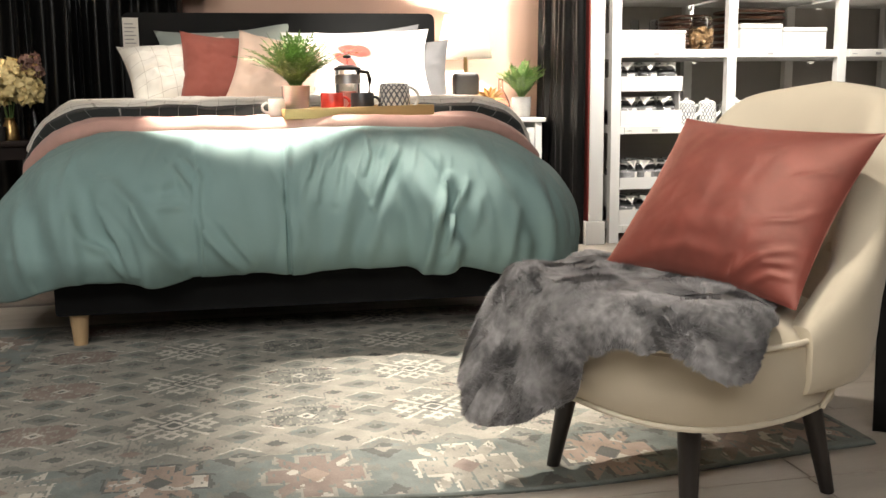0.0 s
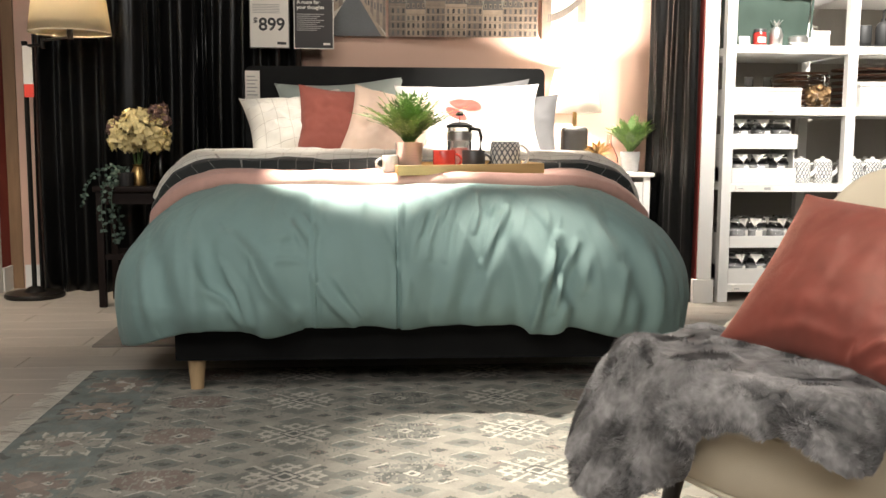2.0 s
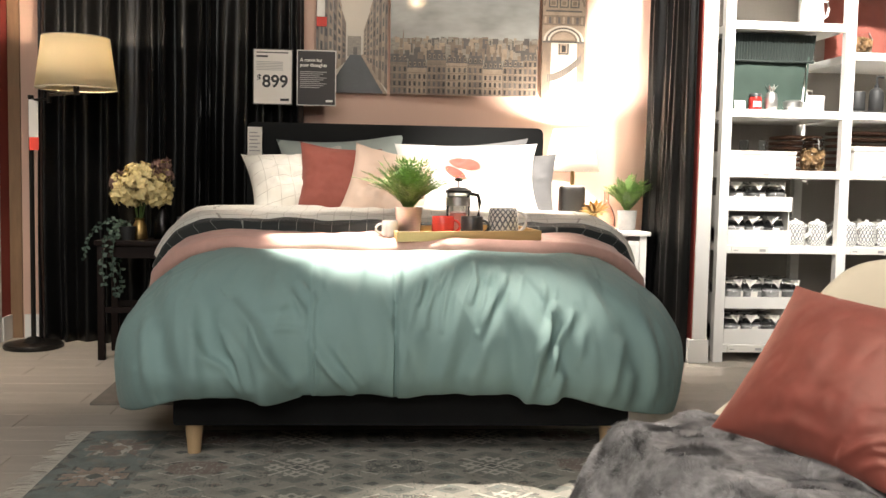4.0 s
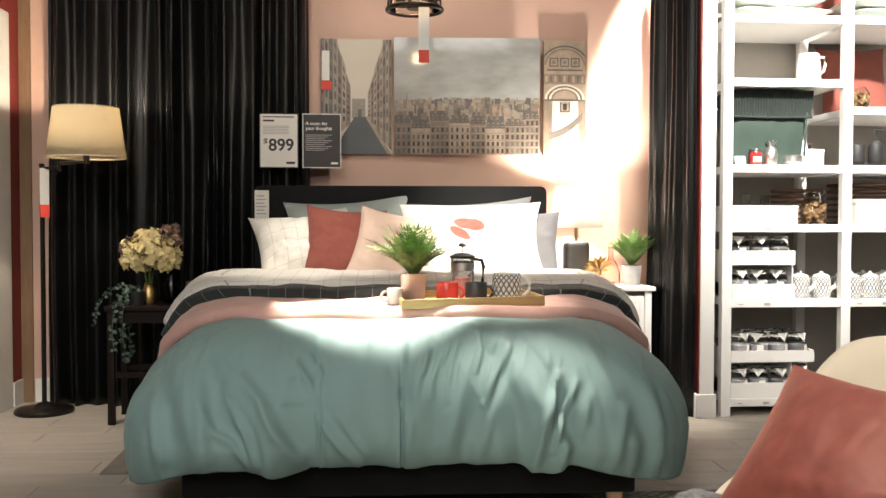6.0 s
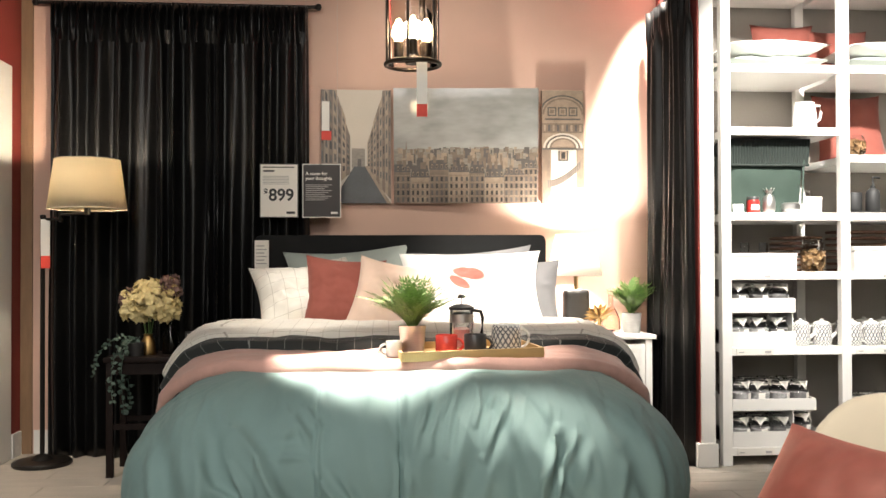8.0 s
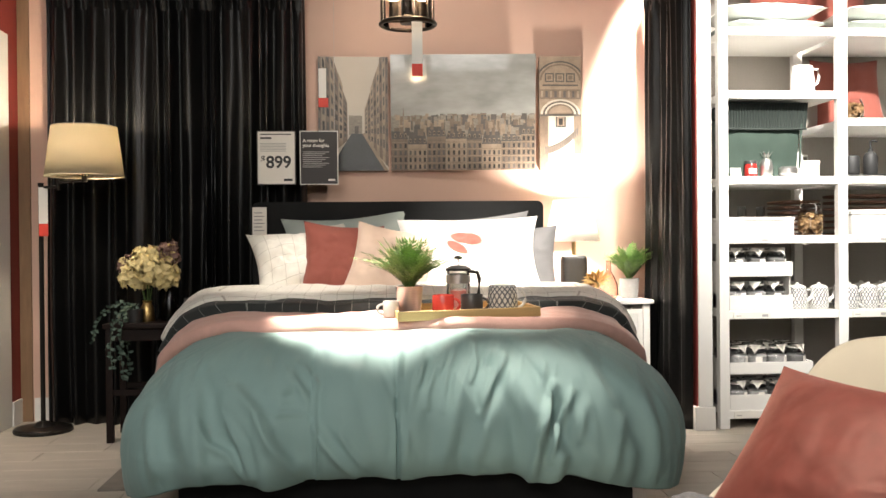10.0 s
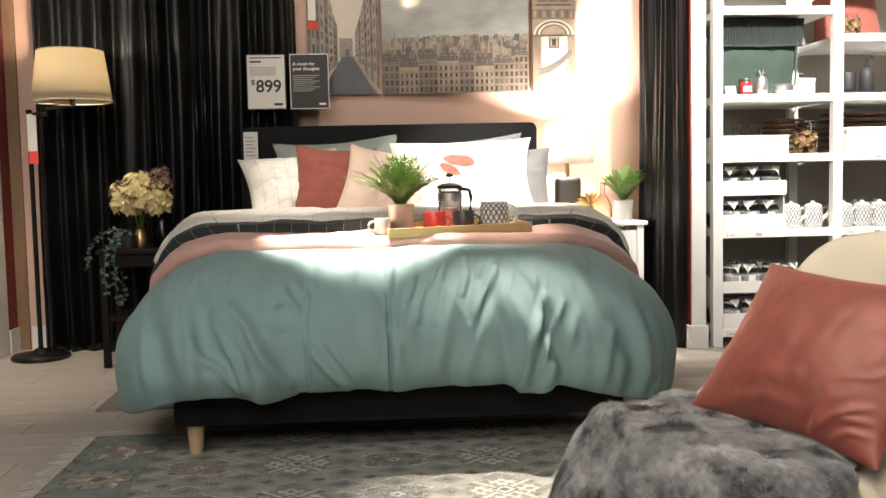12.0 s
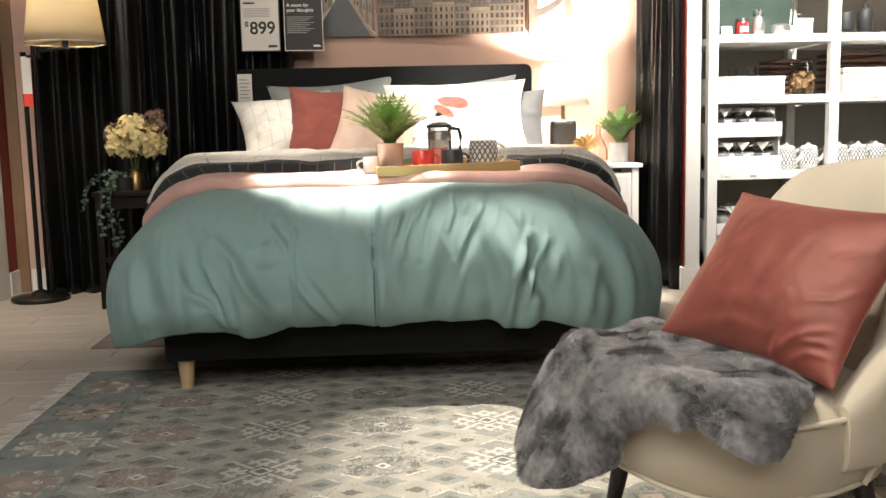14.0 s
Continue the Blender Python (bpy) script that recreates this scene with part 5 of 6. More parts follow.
def pot_plant(place, pot_profile, pot_mat, soil_r, soil_z, fern, label, extra=None):
    thg = thing("potted_plant", place, label, "plant")
    part("pot", lathe(pot_profile, 36), pot_mat, thg)
    part("soil", lathe([(soil_r, 0), (soil_r * 0.6, 0.004), (0, 0.006)], 20, (0, 0, soil_z)), M_SOIL, thg)
    l = part("leaves", fern_mesh(*fern), M_LEAF, thg, smooth=False)
    l.location.z = soil_z
    l2 = part("leaves", fern_mesh(fern[0] // 2, fern[1] * 0.85, fern[2] * 0.8, fern[3] + 9, *fern[4:]), M_LEAFDARK, thg, "darker inner leaves", smooth=False)
    l2.location.z = soil_z
    return thg


TOP = 0.759
pot_plant(pose(0.035, 0.60, TOP), [(0, 0), (0.046, 0), (0.048, 0.003), (0.056, 0.105), (0.058, 0.108), (0.055, 0.108), (0.052, 0.095), (0.05, 0.09)], M_STEEL, 0.052, 0.092, (80, 0.21, 0.215, 3, 0.036, 1.0), "bushy green fern in a brushed steel pot on the tray")
pot_plant(pose(1.437, 2.27, 0.70), [(0, 0), (0.048, 0), (0.05, 0.003), (0.058, 0.118), (0.06, 0.12), (0.055, 0.12), (0.052, 0.11), (0.05, 0.10)], M_CONCRETE, 0.052, 0.105, (70, 0.17, 0.215, 6, 0.038, 0.85), "green leafy plant in a grey concrete pot on the nightstand")

# ---- tray and coffee things ----
TRAY = pose(0.245, 0.57, 0.748, 0.5, -1, 5)
M_BAMBOO = surface("bamboo_tray", (0.55, 0.36, 0.15), 0.45, 0, 8, 0.12, 0.1, 60, stretch=(1, 8, 8))
tray = thing("serving_tray", TRAY, "bamboo serving tray with low rims on the bed", "tray")
part("tray_bottom", box(-0.275, 0.275, -0.195, 0.195, 0.0, 0.010, 0.002), M_BAMBOO, tray)
for y in (-0.2, 0.2):
    part("rim", box(-0.285, 0.285, y - 0.006, y + 0.006, 0.0, 0.038, 0.003), M_BAMBOO, tray)
for x in (-0.28, 0.28):
    part("rim", box(x - 0.006, x + 0.006, -0.194, 0.194, 0.0, 0.038, 0.003), M_BAMBOO, tray)


def mug(name, place, r, h, material, label, category="mug", handle=True, inner=None):
    thg = thing(name, place, label, category)
    part("body", lathe([(0, 0), (r * 0.86, 0), (r * 0.95, 0.004), (r, 0.015), (r, h - 0.002), (r - 0.0015, h), (r - 0.004, h - 0.001), (r - 0.004, 0.008), (0, 0.006)], 36), material, thg)
    if handle:
        pts = [(r - 0.002 + 0.026 * math.sin(t), 0, h / 2 + h * 0.30 * math.cos(t)) for t in np.linspace(0.05, math.pi - 0.05, 12)]
        part("handle", tube(pts, 0.0052, 10), material, thg)
    return thg


M_REDGLAZE = surface("red_glaze", (0.55, 0.06, 0.045), 0.25, 0, 10, 0.06, 0.02)
M_DARKGLAZE = surface("charcoal_glaze", (0.05, 0.05, 0.05), 0.35, 0, 10, 0.1, 0.02)
M_WHITEGLAZE = surface("white_glaze", (0.78, 0.76, 0.72), 0.2, 0, 10, 0.02, 0.0)
M_PATTERN = checked("patterned_glaze", (0.75, 0.73, 0.68), (0.14, 0.15, 0.17), 0.018, 0.0055)
mug("mug", pose(0.165, 0.47, TOP, 0, 0, -15), 0.044, 0.078, M_REDGLAZE, "glossy red stoneware mug on the tray")
mug("mug", pose(0.283, 0.49, TOP, 0, 0, -20), 0.045, 0.078, M_DARKGLAZE, "charcoal grey stoneware mug on the tray")
mug("espresso_cup", pose(-0.045, 0.46, 0.752, 0, 0, 190), 0.032, 0.065, M_WHITEGLAZE, "small white cup beside the tray", "cup")


def patterned_pot(place, r, h, label, spout=True):
    thg = thing("teapot", place, label, "teapot", "patterned teapots")
    prof = [(r * 0.8, 0.0), (r * 0.93, 0.006), (r, 0.03), (r * 0.97, h * 0.7), (r * 0.90, h - 0.004), (r * 0.86, h)]
    n = 32
    body = sheet(lambda a, b: (np.interp(b, np.linspace(0, 1, 6), [q[0] for q in prof]) * math.cos(2 * math.pi * a), np.interp(b, np.linspace(0, 1, 6), [q[0] for q in prof]) * math.sin(2 * math.pi * a), np.interp(b, np.linspace(0, 1, 6), [q[1] for q in prof])), n, 10, uv=lambda a, b: (0.216 * a * 1.414 + b * h, 0.216 * a * 1.414 - b * h))
    part("body", body, M_PATTERN, thg)
    if spout:
        part("lid", lathe([(r * 0.87, h), (r * 0.7, h + 0.008), (0.012, h + 0.014), (0.012, h + 0.024), (0, h + 0.026)], 28), M_WHITEGLAZE, thg)
    else:
        part("rim", lathe([(r * 0.86, h - 0.001), (r * 0.84, h + 0.002), (r * 0.81, h), (r * 0.80, 0.012), (0, 0.008)], 28), M_WHITEGLAZE, thg)
    part("base", lathe([(0, 0.0), (r * 0.8, 0.0)], 28), M_WHITEGLAZE, thg)
    pts = [(r - 0.006 + 0.040 * math.sin(t), 0, h * 0.52 + h * 0.36 * math.cos(t)) for t in np.linspace(0.1, math.pi - 0.1, 12)]
    part("handle", tube(pts, 0.006, 10), M_WHITEGLAZE, thg)
    if spout:
        part("spout", tube([(-r + 0.008, 0, h * 0.35), (-r - 0.025, 0, h * 0.55), (-r - 0.042, 0, h * 0.9)], 0.014, 12, taper=0.008), M_WHITEGLAZE, thg)
    return thg


patterned_pot(pose(0.415, 0.53, TOP, 0, 0, 5), 0.062, 0.112, "white jug with a small dark geometric pattern", False)
press = thing("french_press", pose(0.245, 0.66, TOP), "glass coffee press with black frame and steel plunger", "coffee press")
gl = part("beaker", lathe([(0.0, 0.012), (0.048, 0.012), (0.050, 0.02), (0.050, 0.165), (0.052, 0.170)], 36), glass("clear_glass"), press)
gl.visible_shadow = False
part("coffee", lathe([(0, 0.014), (0.046, 0.014), (0.046, 0.085), (0, 0.085)], 28), surface("rose_brew", (0.45, 0.16, 0.13), 0.3, bump=0), press)
part("lid", lathe([(0.054, 0.168), (0.054, 0.178), (0.030, 0.190), (0, 0.192)], 30), surface("black_plastic", (0.02, 0.02, 0.02), 0.35), press)
part("plunger", lathe([(0.002, 0.19), (0.002, 0.215), (0.016, 0.217), (0.018, 0.224), (0.010, 0.232), (0, 0.233)], 16), M_BLACKMETAL, press)
part("strap", lathe([(0.0515, 0.115), (0.0515, 0.15), (0.050, 0.15)], 30), M_STEEL, press)
part("filter", lathe([(0, 0.12), (0.047, 0.12), (0.047, 0.126), (0, 0.126)], 24), M_STEEL, press)
part("handle", tube([(0.05, 0, 0.165), (0.082, 0, 0.160), (0.090, 0, 0.13), (0.086, 0, 0.07), (0.076, 0, 0.04)], 0.008, 10), M_BLACKMETAL, press)
for k in range(4):
    a = k * math.pi / 2 + 0.7
    part("frame_leg", tube([(0.052 * math.cos(a), 0.052 * math.sin(a), 0.13), (0.053 * math.cos(a), 0.053 * math.sin(a), 0.0)], 0.0028, 6), M_STEEL, press)

# ---- nightstand and lamp beside the bed ----
night = thing("nightstand", pose(1.30, 2.28, 0), "white painted wooden nightstand with one drawer front", "nightstand")
part("top", box(-0.235, 0.235, -0.185, 0.18, 0.675, 0.70, 0.005), M_WHITE, night)
for x in (-0.215, 0.175):
    for y in (-0.165, 0.125):
        part("leg", box(x, x + 0.04, y, y + 0.04, 0.0, 0.675, 0.004), M_WHITE, night)
part("side_panel", box(-0.205, -0.190, -0.125, 0.125, 0.15, 0.675), M_WHITE, night, smooth=False)
part("side_panel", box(0.190, 0.205, -0.125, 0.125, 0.15, 0.675), M_WHITE, night, smooth=False)
part("back_panel", box(-0.175, 0.175, 0.13, 0.142, 0.15, 0.675), M_WHITE, night, smooth=False)
dr = part("drawer_front", box(-0.172, 0.172, -0.162, -0.142, 0.33, 0.645, 0.003), M_WHITE, night)
b = box(-0.150, 0.150, -0.166, -0.160, 0.352, 0.362)
box(-0.150, 0.150, -0.166, -0.160, 0.612, 0.622, 0, b)
box(-0.150, -0.140, -0.166, -0.160, 0.362, 0.612, 0, b)
box(0.140, 0.150, -0.166, -0.160, 0.362, 0.612, 0, b)
part("moulding", b, M_WHITE, dr, smooth=False)
part("knob", lathe([(0, 0), (0.006, 0.0), (0.006, 0.012), (0.014, 0.020), (0.012, 0.028), (0, 0.030)], 18), M_BLACKMETAL, dr).matrix_basis = pose(0, -0.162, 0.49, 90, 0, 0)
part("rail", box(-0.175, 0.175, -0.162, -0.142, 0.12, 0.16, 0.003), M_WHITE, night)
part("shelf", box(-0.19, 0.19, -0.14, 0.13, 0.16, 0.175), M_WHITE, night, smooth=False)

tl = thing("table_lamp", pose(1.10, 2.28, 0.70), "table lamp with black ribbed base and lit cream shade", "table lamp")


def ribbed(n=60):
    bm = bmesh.new()
    rings = []
    for z, g in ((0.0, 0.93), (0.012, 1.0), (0.235, 1.0), (0.255, 0.93), (0.262, 0.8)):
        ringv = []
        for i in range(n):
            a = 2 * math.pi * i / n
            c, s = math.cos(a), math.sin(a)
            r = (abs(c) ** 5 + abs(s) ** 5) ** (-1 / 5) * (1 + (0.025 if i % 2 else -0.0))
            ringv.append(bm.verts.new((0.074 * r * c * g, 0.055 * r * s * g, z)))
        rings.append(ringv)
    bm.faces.new(rings[0][::-1])
    for p, q in zip(rings, rings[1:]):
        for i in range(n):
            bm.faces.new((p[i], p[(i + 1) % n], q[(i + 1) % n], q[i]))
    bm.faces.new(rings[-1])
    return bm


part("base", ribbed(), surface("black_ceramic", (0.03, 0.028, 0.026), 0.45, 0, 20, 0.15, 0.1), tl)
part("stem", lathe([(0.012, 0.26), (0.012, 0.42), (0, 0.42)], 14), M_GOLD, tl)
part("bulb", lathe([(0, 0.42), (0.014, 0.425), (0.026, 0.46), (0.02, 0.49), (0, 0.50)], 16), glow("table_bulb_glow", (1.0, 0.80, 0.55), 8), tl)
sh = part("shade", lathe([(0.165, 0.345), (0.110, 0.592)], 48), lampshade("cream_shade", (0.93, 0.91, 0.86), 0.6), tl, "cream cloth cone shade, lit from inside")
sh.location.x = -0.01
solid(sh, 0.002)

M_ROSEGLASS = glass("rose_glass", (0.98, 0.80, 0.74), 0.05)
vase = tagged(part("bottle_vase", lathe([(0, 0), (0.05, 0.0), (0.058, 0.02), (0.056, 0.08), (0.035, 0.13), (0.016, 0.16), (0.014, 0.215), (0.018, 0.225), (0.011, 0.222), (0.012, 0.16), (0.03, 0.125), (0.05, 0.08), (0.05, 0.02), (0, 0.008)], 32), M_ROSEGLASS), "pink glass bottle vase on the nightstand", "vase")
vase.matrix_basis = pose(1.325, 2.33, 0.70)


def succulent_mesh():
    rng = random.Random(2)
    bm = bmesh.new()
    for ringn, (n, tilt, length) in enumerate(((12, 0.25, 0.10), (10, 0.7, 0.09), (8, 1.1, 0.07), (5, 1.4, 0.05))):
        for k in range(n):
            a = 2 * math.pi * (k + 0.5 * ringn) / n + rng.uniform(-0.1, 0.1)
            way = Vector((math.cos(a) * math.cos(tilt), math.sin(a) * math.cos(tilt), math.sin(tilt)))
            side = Vector((-math.sin(a), math.cos(a), 0))
            up = side.cross(way)
            c = Vector((0, 0, 0.0))
            ring = [c + way * length * t + side * w * 0.032 for t, w in ((0.1, 0.2), (0.45, 0.42), (0.75, 0.36))]
            ring2 = [c + way * length * t - side * w * 0.032 for t, w in ((0.1, 0.2), (0.45, 0.42), (0.75, 0.36))]
            spine = [c + way * length * t + up * 0.008 * s for t, s in ((0.1, -1), (0.45, -1), (0.75, -0.8))]
            tip = bm.verts.new(c + way * length + up * 0.006)
            va, vb, vc = ([bm.verts.new(p) for p in q] for q in (ring, ring2, spine))
            for i in range(2):
                bm.faces.new((va[i], va[i + 1], vc[i + 1], vc[i]))
                bm.faces.new((vc[i], vc[i + 1], vb[i + 1], vb[i]))
            bm.faces.new((va[2], tip, vc[2]))
            bm.faces.new((vc[2], tip, vb[2]))
    return bm


orn = thing("ornament", pose(1.215, 2.17, 0.80, -35, 0, 10), "gold metal succulent ornament on the nightstand", "ornament")
part("petals", succulent_mesh(), M_GOLD, orn)
part("foot", lathe([(0, 0), (0.035, 0), (0.03, 0.006), (0.012, 0.012), (0.01, 0.095), (0, 0.10)], 18), M_GOLD, orn).matrix_basis = pose(0, 0, 0, 35, 0, 0) @ pose(0, 0, -0.0995)


def book(place, w, d, h, cover, label):
    thg = thing("book", place, label, "book")
    b = box(-w / 2, w / 2, -d / 2, d / 2, 0, 0.003)
    box(-w / 2, w / 2, -d / 2, d / 2, h - 0.003, h, 0, b)
    box(-w / 2, -w / 2 + 0.003, -d / 2, d / 2, 0.003, h - 0.003, 0, b)
    part("cover", b, cover, thg, smooth=False)
    part("pages", box(-w / 2 + 0.004, w / 2 - 0.004, -d / 2 + 0.004, d / 2 - 0.004, 0.0032, h - 0.0032), M_PAPER, thg, smooth=False)
    return thg


book(pose(1.165, 2.14, 0.70, 0, 0, -24), 0.17, 0.12, 0.022, surface("rose_book_cloth", (0.50, 0.13, 0.12), 0.7, 0, 20, 0.08, 0.2), "rose pink book lying on the nightstand")
book(pose(1.150, 2.13, 0.7225, 0, 0, -14), 0.14, 0.10, 0.016, M_PAPER, "small pale book on top of a pink book")

for k, (dx, turn, mat, label) in enumerate(((0.0, 8, M_DARKGLAZE, "thick dark book on the side table"), (0.01, -5, M_DARKGLAZE, "thick charcoal book in a small stack"), (-0.005, 14, M_DARKGLAZE, "dark book on top of the small stack"))):
    book(pose(-1.03 + dx, 1.93, 0.6325 + 0.0405 * k, 0, 0, turn), 0.19, 0.14, 0.040, mat, label)
tagged(part("paper_card", box(-0.06, 0.06, -0.04, 0.04, 0, 0.003), M_PAPER, smooth=False), "white paper card on a stack of books", "card").matrix_basis = pose(-1.03, 1.92, 0.7545, 0, 0, 20)
mat = tagged(part("floor_mat", box(-1.29, -0.55, 0.80, 1.75, 0.0, 0.010, 0.003), surface("grey_brown_mat", (0.20, 0.175, 0.15), 0.95, 0, 12, 0.2, 0.6, 260)), "thin grey brown mat on the floor beside the bed", "mat")

# ---- dark side table with flowers ----
stand = thing("side_table", pose(-1.33, 1.95, 0), "small dark brown wooden side table by the curtain", "side table")
M_DARKWOOD = surface("dark_walnut", (0.010, 0.005, 0.004), 0.55, 0, 8, 0.2, 0.1, 70, spec=0.2, stretch=(8, 1, 1))
part("top", box(-0.20, 0.38, -0.17, 0.17, 0.605, 0.632, 0.004), M_DARKWOOD, stand)
for x in (-0.17, 0.35):
    for y in (-0.14, 0.14):
        part("leg", box(x - 0.018, x + 0.018, y - 0.018, y + 0.018, 0, 0.605, 0.003), M_DARKWOOD, stand)
for y in (-0.14, 0.14):
    part("rail", box(-0.152, 0.332, y - 0.01, y + 0.01, 0.54, 0.604), M_DARKWOOD, stand, smooth=False)
    part("rung", box(-0.152, 0.332, y - 0.008, y + 0.008, 0.25, 0.28), M_DARKWOOD, stand, smooth=False)
for x in (-0.17, 0.35):
    part("rail", box(x - 0.01, x + 0.01, -0.122, 0.122, 0.54, 0.604), M_DARKWOOD, stand, smooth=False)

M_PETAL = surface("cream_petal", (0.66, 0.55, 0.28), 0.7, 0, 40, 0.15, 0.1, 200)
M_PETALDARK = surface("dusky_petal", (0.20, 0.12, 0.10), 0.7, 0, 40, 0.3, 0.1, 200)


def bloom_mesh(r, n, seed, squash=0.85, petal=0.030):
    """A ball of many small four-petalled flowers."""
    rng = random.Random(seed)
    bm = bmesh.new()
    for _ in range(n):
        d = Vector((rng.gauss(0, 1), rng.gauss(0, 1), rng.gauss(0, 1))).normalized()
        if d.z < -0.75:
            continue
        rr = r * rng.uniform(0.72, 1.14) * (1 + 0.18 * noise.noise(d * 2.1 + Vector((seed, 0, 0))))
        c = Vector((d.x * rr, d.y * rr, d.z * rr * squash))
        side = d.cross(Vector((0.3, 0.2, 1))).normalized()
        up = side.cross(d)
        spin = rng.uniform(0, 1.5)
        for k in range(4):
            a = spin + k * math.pi / 2
            way = (side * math.cos(a) + up * math.sin(a) + d * rng.uniform(0.0, 0.9)).normalized()
            leaf_quad(bm, c, way, d, petal * rng.uniform(0.8, 1.2), petal * 0.95)
    return bm


fl = thing("flower_vase", pose(-1.335, 1.95, 0.632), "cream hydrangea flowers in a gold vase on the side table", "flowers")
part("vase", lathe([(0, 0), (0.040, 0), (0.043, 0.01), (0.036, 0.07), (0.022, 0.10), (0.026, 0.112), (0.020, 0.112), (0.018, 0.10), (0, 0.095)], 30), M_GOLD, fl)
for k in range(5):
    a = k * 1.26
    part("stem", tube([(0.008 * math.cos(a), 0.008 * math.sin(a), 0.08), (0.03 * math.cos(a), 0.03 * math.sin(a), 0.20)], 0.003, 6), M_LEAFDARK, fl)
for k, (x, y, z, r) in enumerate(((0.02, -0.02, 0.265, 0.105), (-0.055, 0.0, 0.24, 0.075), (0.085, 0.0, 0.25, 0.075), (0.0, 0.03, 0.33, 0.075))):
    part("bloom", bloom_mesh(r, 190, k + 1), M_PETAL, fl, smooth=False).location = (x, y, z)
for k in range(9):
    part("petal_spray", bloom_mesh(0.022, 16, 30 + k, 1.4, 0.022), M_PETAL if k % 2 else M_PETALDARK, fl, smooth=False).location = ((-0.13 + 0.015 * k) if k < 3 else 0.10 + 0.012 * k % 0.06, 0.0, 0.30 + 0.012 * k)
part("dark_bloom", bloom_mesh(0.05, 70, 50, 1.0, 0.024), M_PETALDARK, fl, "dusky brown dried flowers", smooth=False).location = (0.10, 0.04, 0.37)
dv = tagged(part("bottle_vase", lathe([(0, 0), (0.045, 0.0), (0.050, 0.02), (0.046, 0.10), (0.020, 0.15), (0.018, 0.19), (0.022, 0.195), (0.014, 0.19), (0.014, 0.15), (0.04, 0.10), (0.042, 0.02), (0, 0.01)], 28), glass("smoke_bottle_glass", (0.25, 0.22, 0.2), 0.05)), "dark smoked glass bottle beside the flowers", "vase")
dv.matrix_basis = pose(-1.22, 1.98, 0.632)


def trailing_mesh():
    rng = random.Random(9)
    bm = bmesh.new()
    for s in range(7):
        p = Vector((rng.uniform(-0.02, 0.03), rng.uniform(-0.03, 0.03), 0.10))
        pts = [p.copy()]
        way = Vector((rng.uniform(-0.55, 0.05), rng.uniform(-0.5, 0.0), rng.uniform(-0.1, 0.2)))
        for k in range(12 + s):
            way = (way + Vector((0.035, 0, -0.17))).normalized()
            p = p + way * 0.024
            pts.append(p.copy())
            for sg in (-1, 1):
                d = Vector((rng.uniform(-1, 1), rng.uniform(-1, 0.4), rng.uniform(-0.6, 0.6))).normalized()
                leaf_quad(bm, p, d, way.cross(d).normalized(), rng.uniform(0.022, 0.032), 0.02)
        tube(pts[::2], 0.0015, 4, bm)
    return bm


eu = thing("trailing_plant", pose(-1.385, 1.88, 0.632), "trailing eucalyptus branches hanging over the side table", "plant")
part("pot", lathe([(0, 0), (0.04, 0), (0.046, 0.07), (0.042, 0.07), (0.038, 0.06), (0, 0.055)], 24), surface("black_pot", (0.02, 0.02, 0.02), 0.5), eu)
part("leaves", trailing_mesh(), M_EUCA, eu, smooth=False)

# ---- goods on the shelf ----
M_BOX = surface("white_card_box", (0.74, 0.72, 0.68), 0.6, 0, 6, 0.04, 0.1)
M_JARGLASS = glass("jar_glass", (0.82, 0.85, 0.86), 0.04)
M_JARFILL = [surface("jar_filling_dark", (0.13, 0.125, 0.12), 0.7, 0, 60, 0.4, 0.5), surface("jar_filling_grey", (0.30, 0.29, 0.28), 0.7, 0, 60, 0.4, 0.5)]


def goods_tray(x0, x1, y0, y1, z, h, label="white cardboard display tray holding jars"):
    thg = thing("display_tray", pose((x0 + x1) / 2, (y0 + y1) / 2, z), label, "tray", "display trays on the shelf")
    w, d = (x1 - x0) / 2, (y1 - y0) / 2
    part("bottom", box(-w, w, -d, d, 0, 0.006), M_BOX, thg, smooth=False)
    part("front_panel", box(-w, w, -d, -d + 0.008, 0.006, h, 0.001), M_BOX, thg, smooth=False)
    part("back_panel", box(-w, w, d - 0.008, d, 0.006, h, 0.001), M_BOX, thg, smooth=False)
    for s in (-1, 1):
        part("side_panel", box(s * w - 0.008 * (s > 0), s * w + 0.008 * (s < 0), -d + 0.008, d - 0.008, 0.006, h), M_BOX, thg, smooth=False)
    return thg


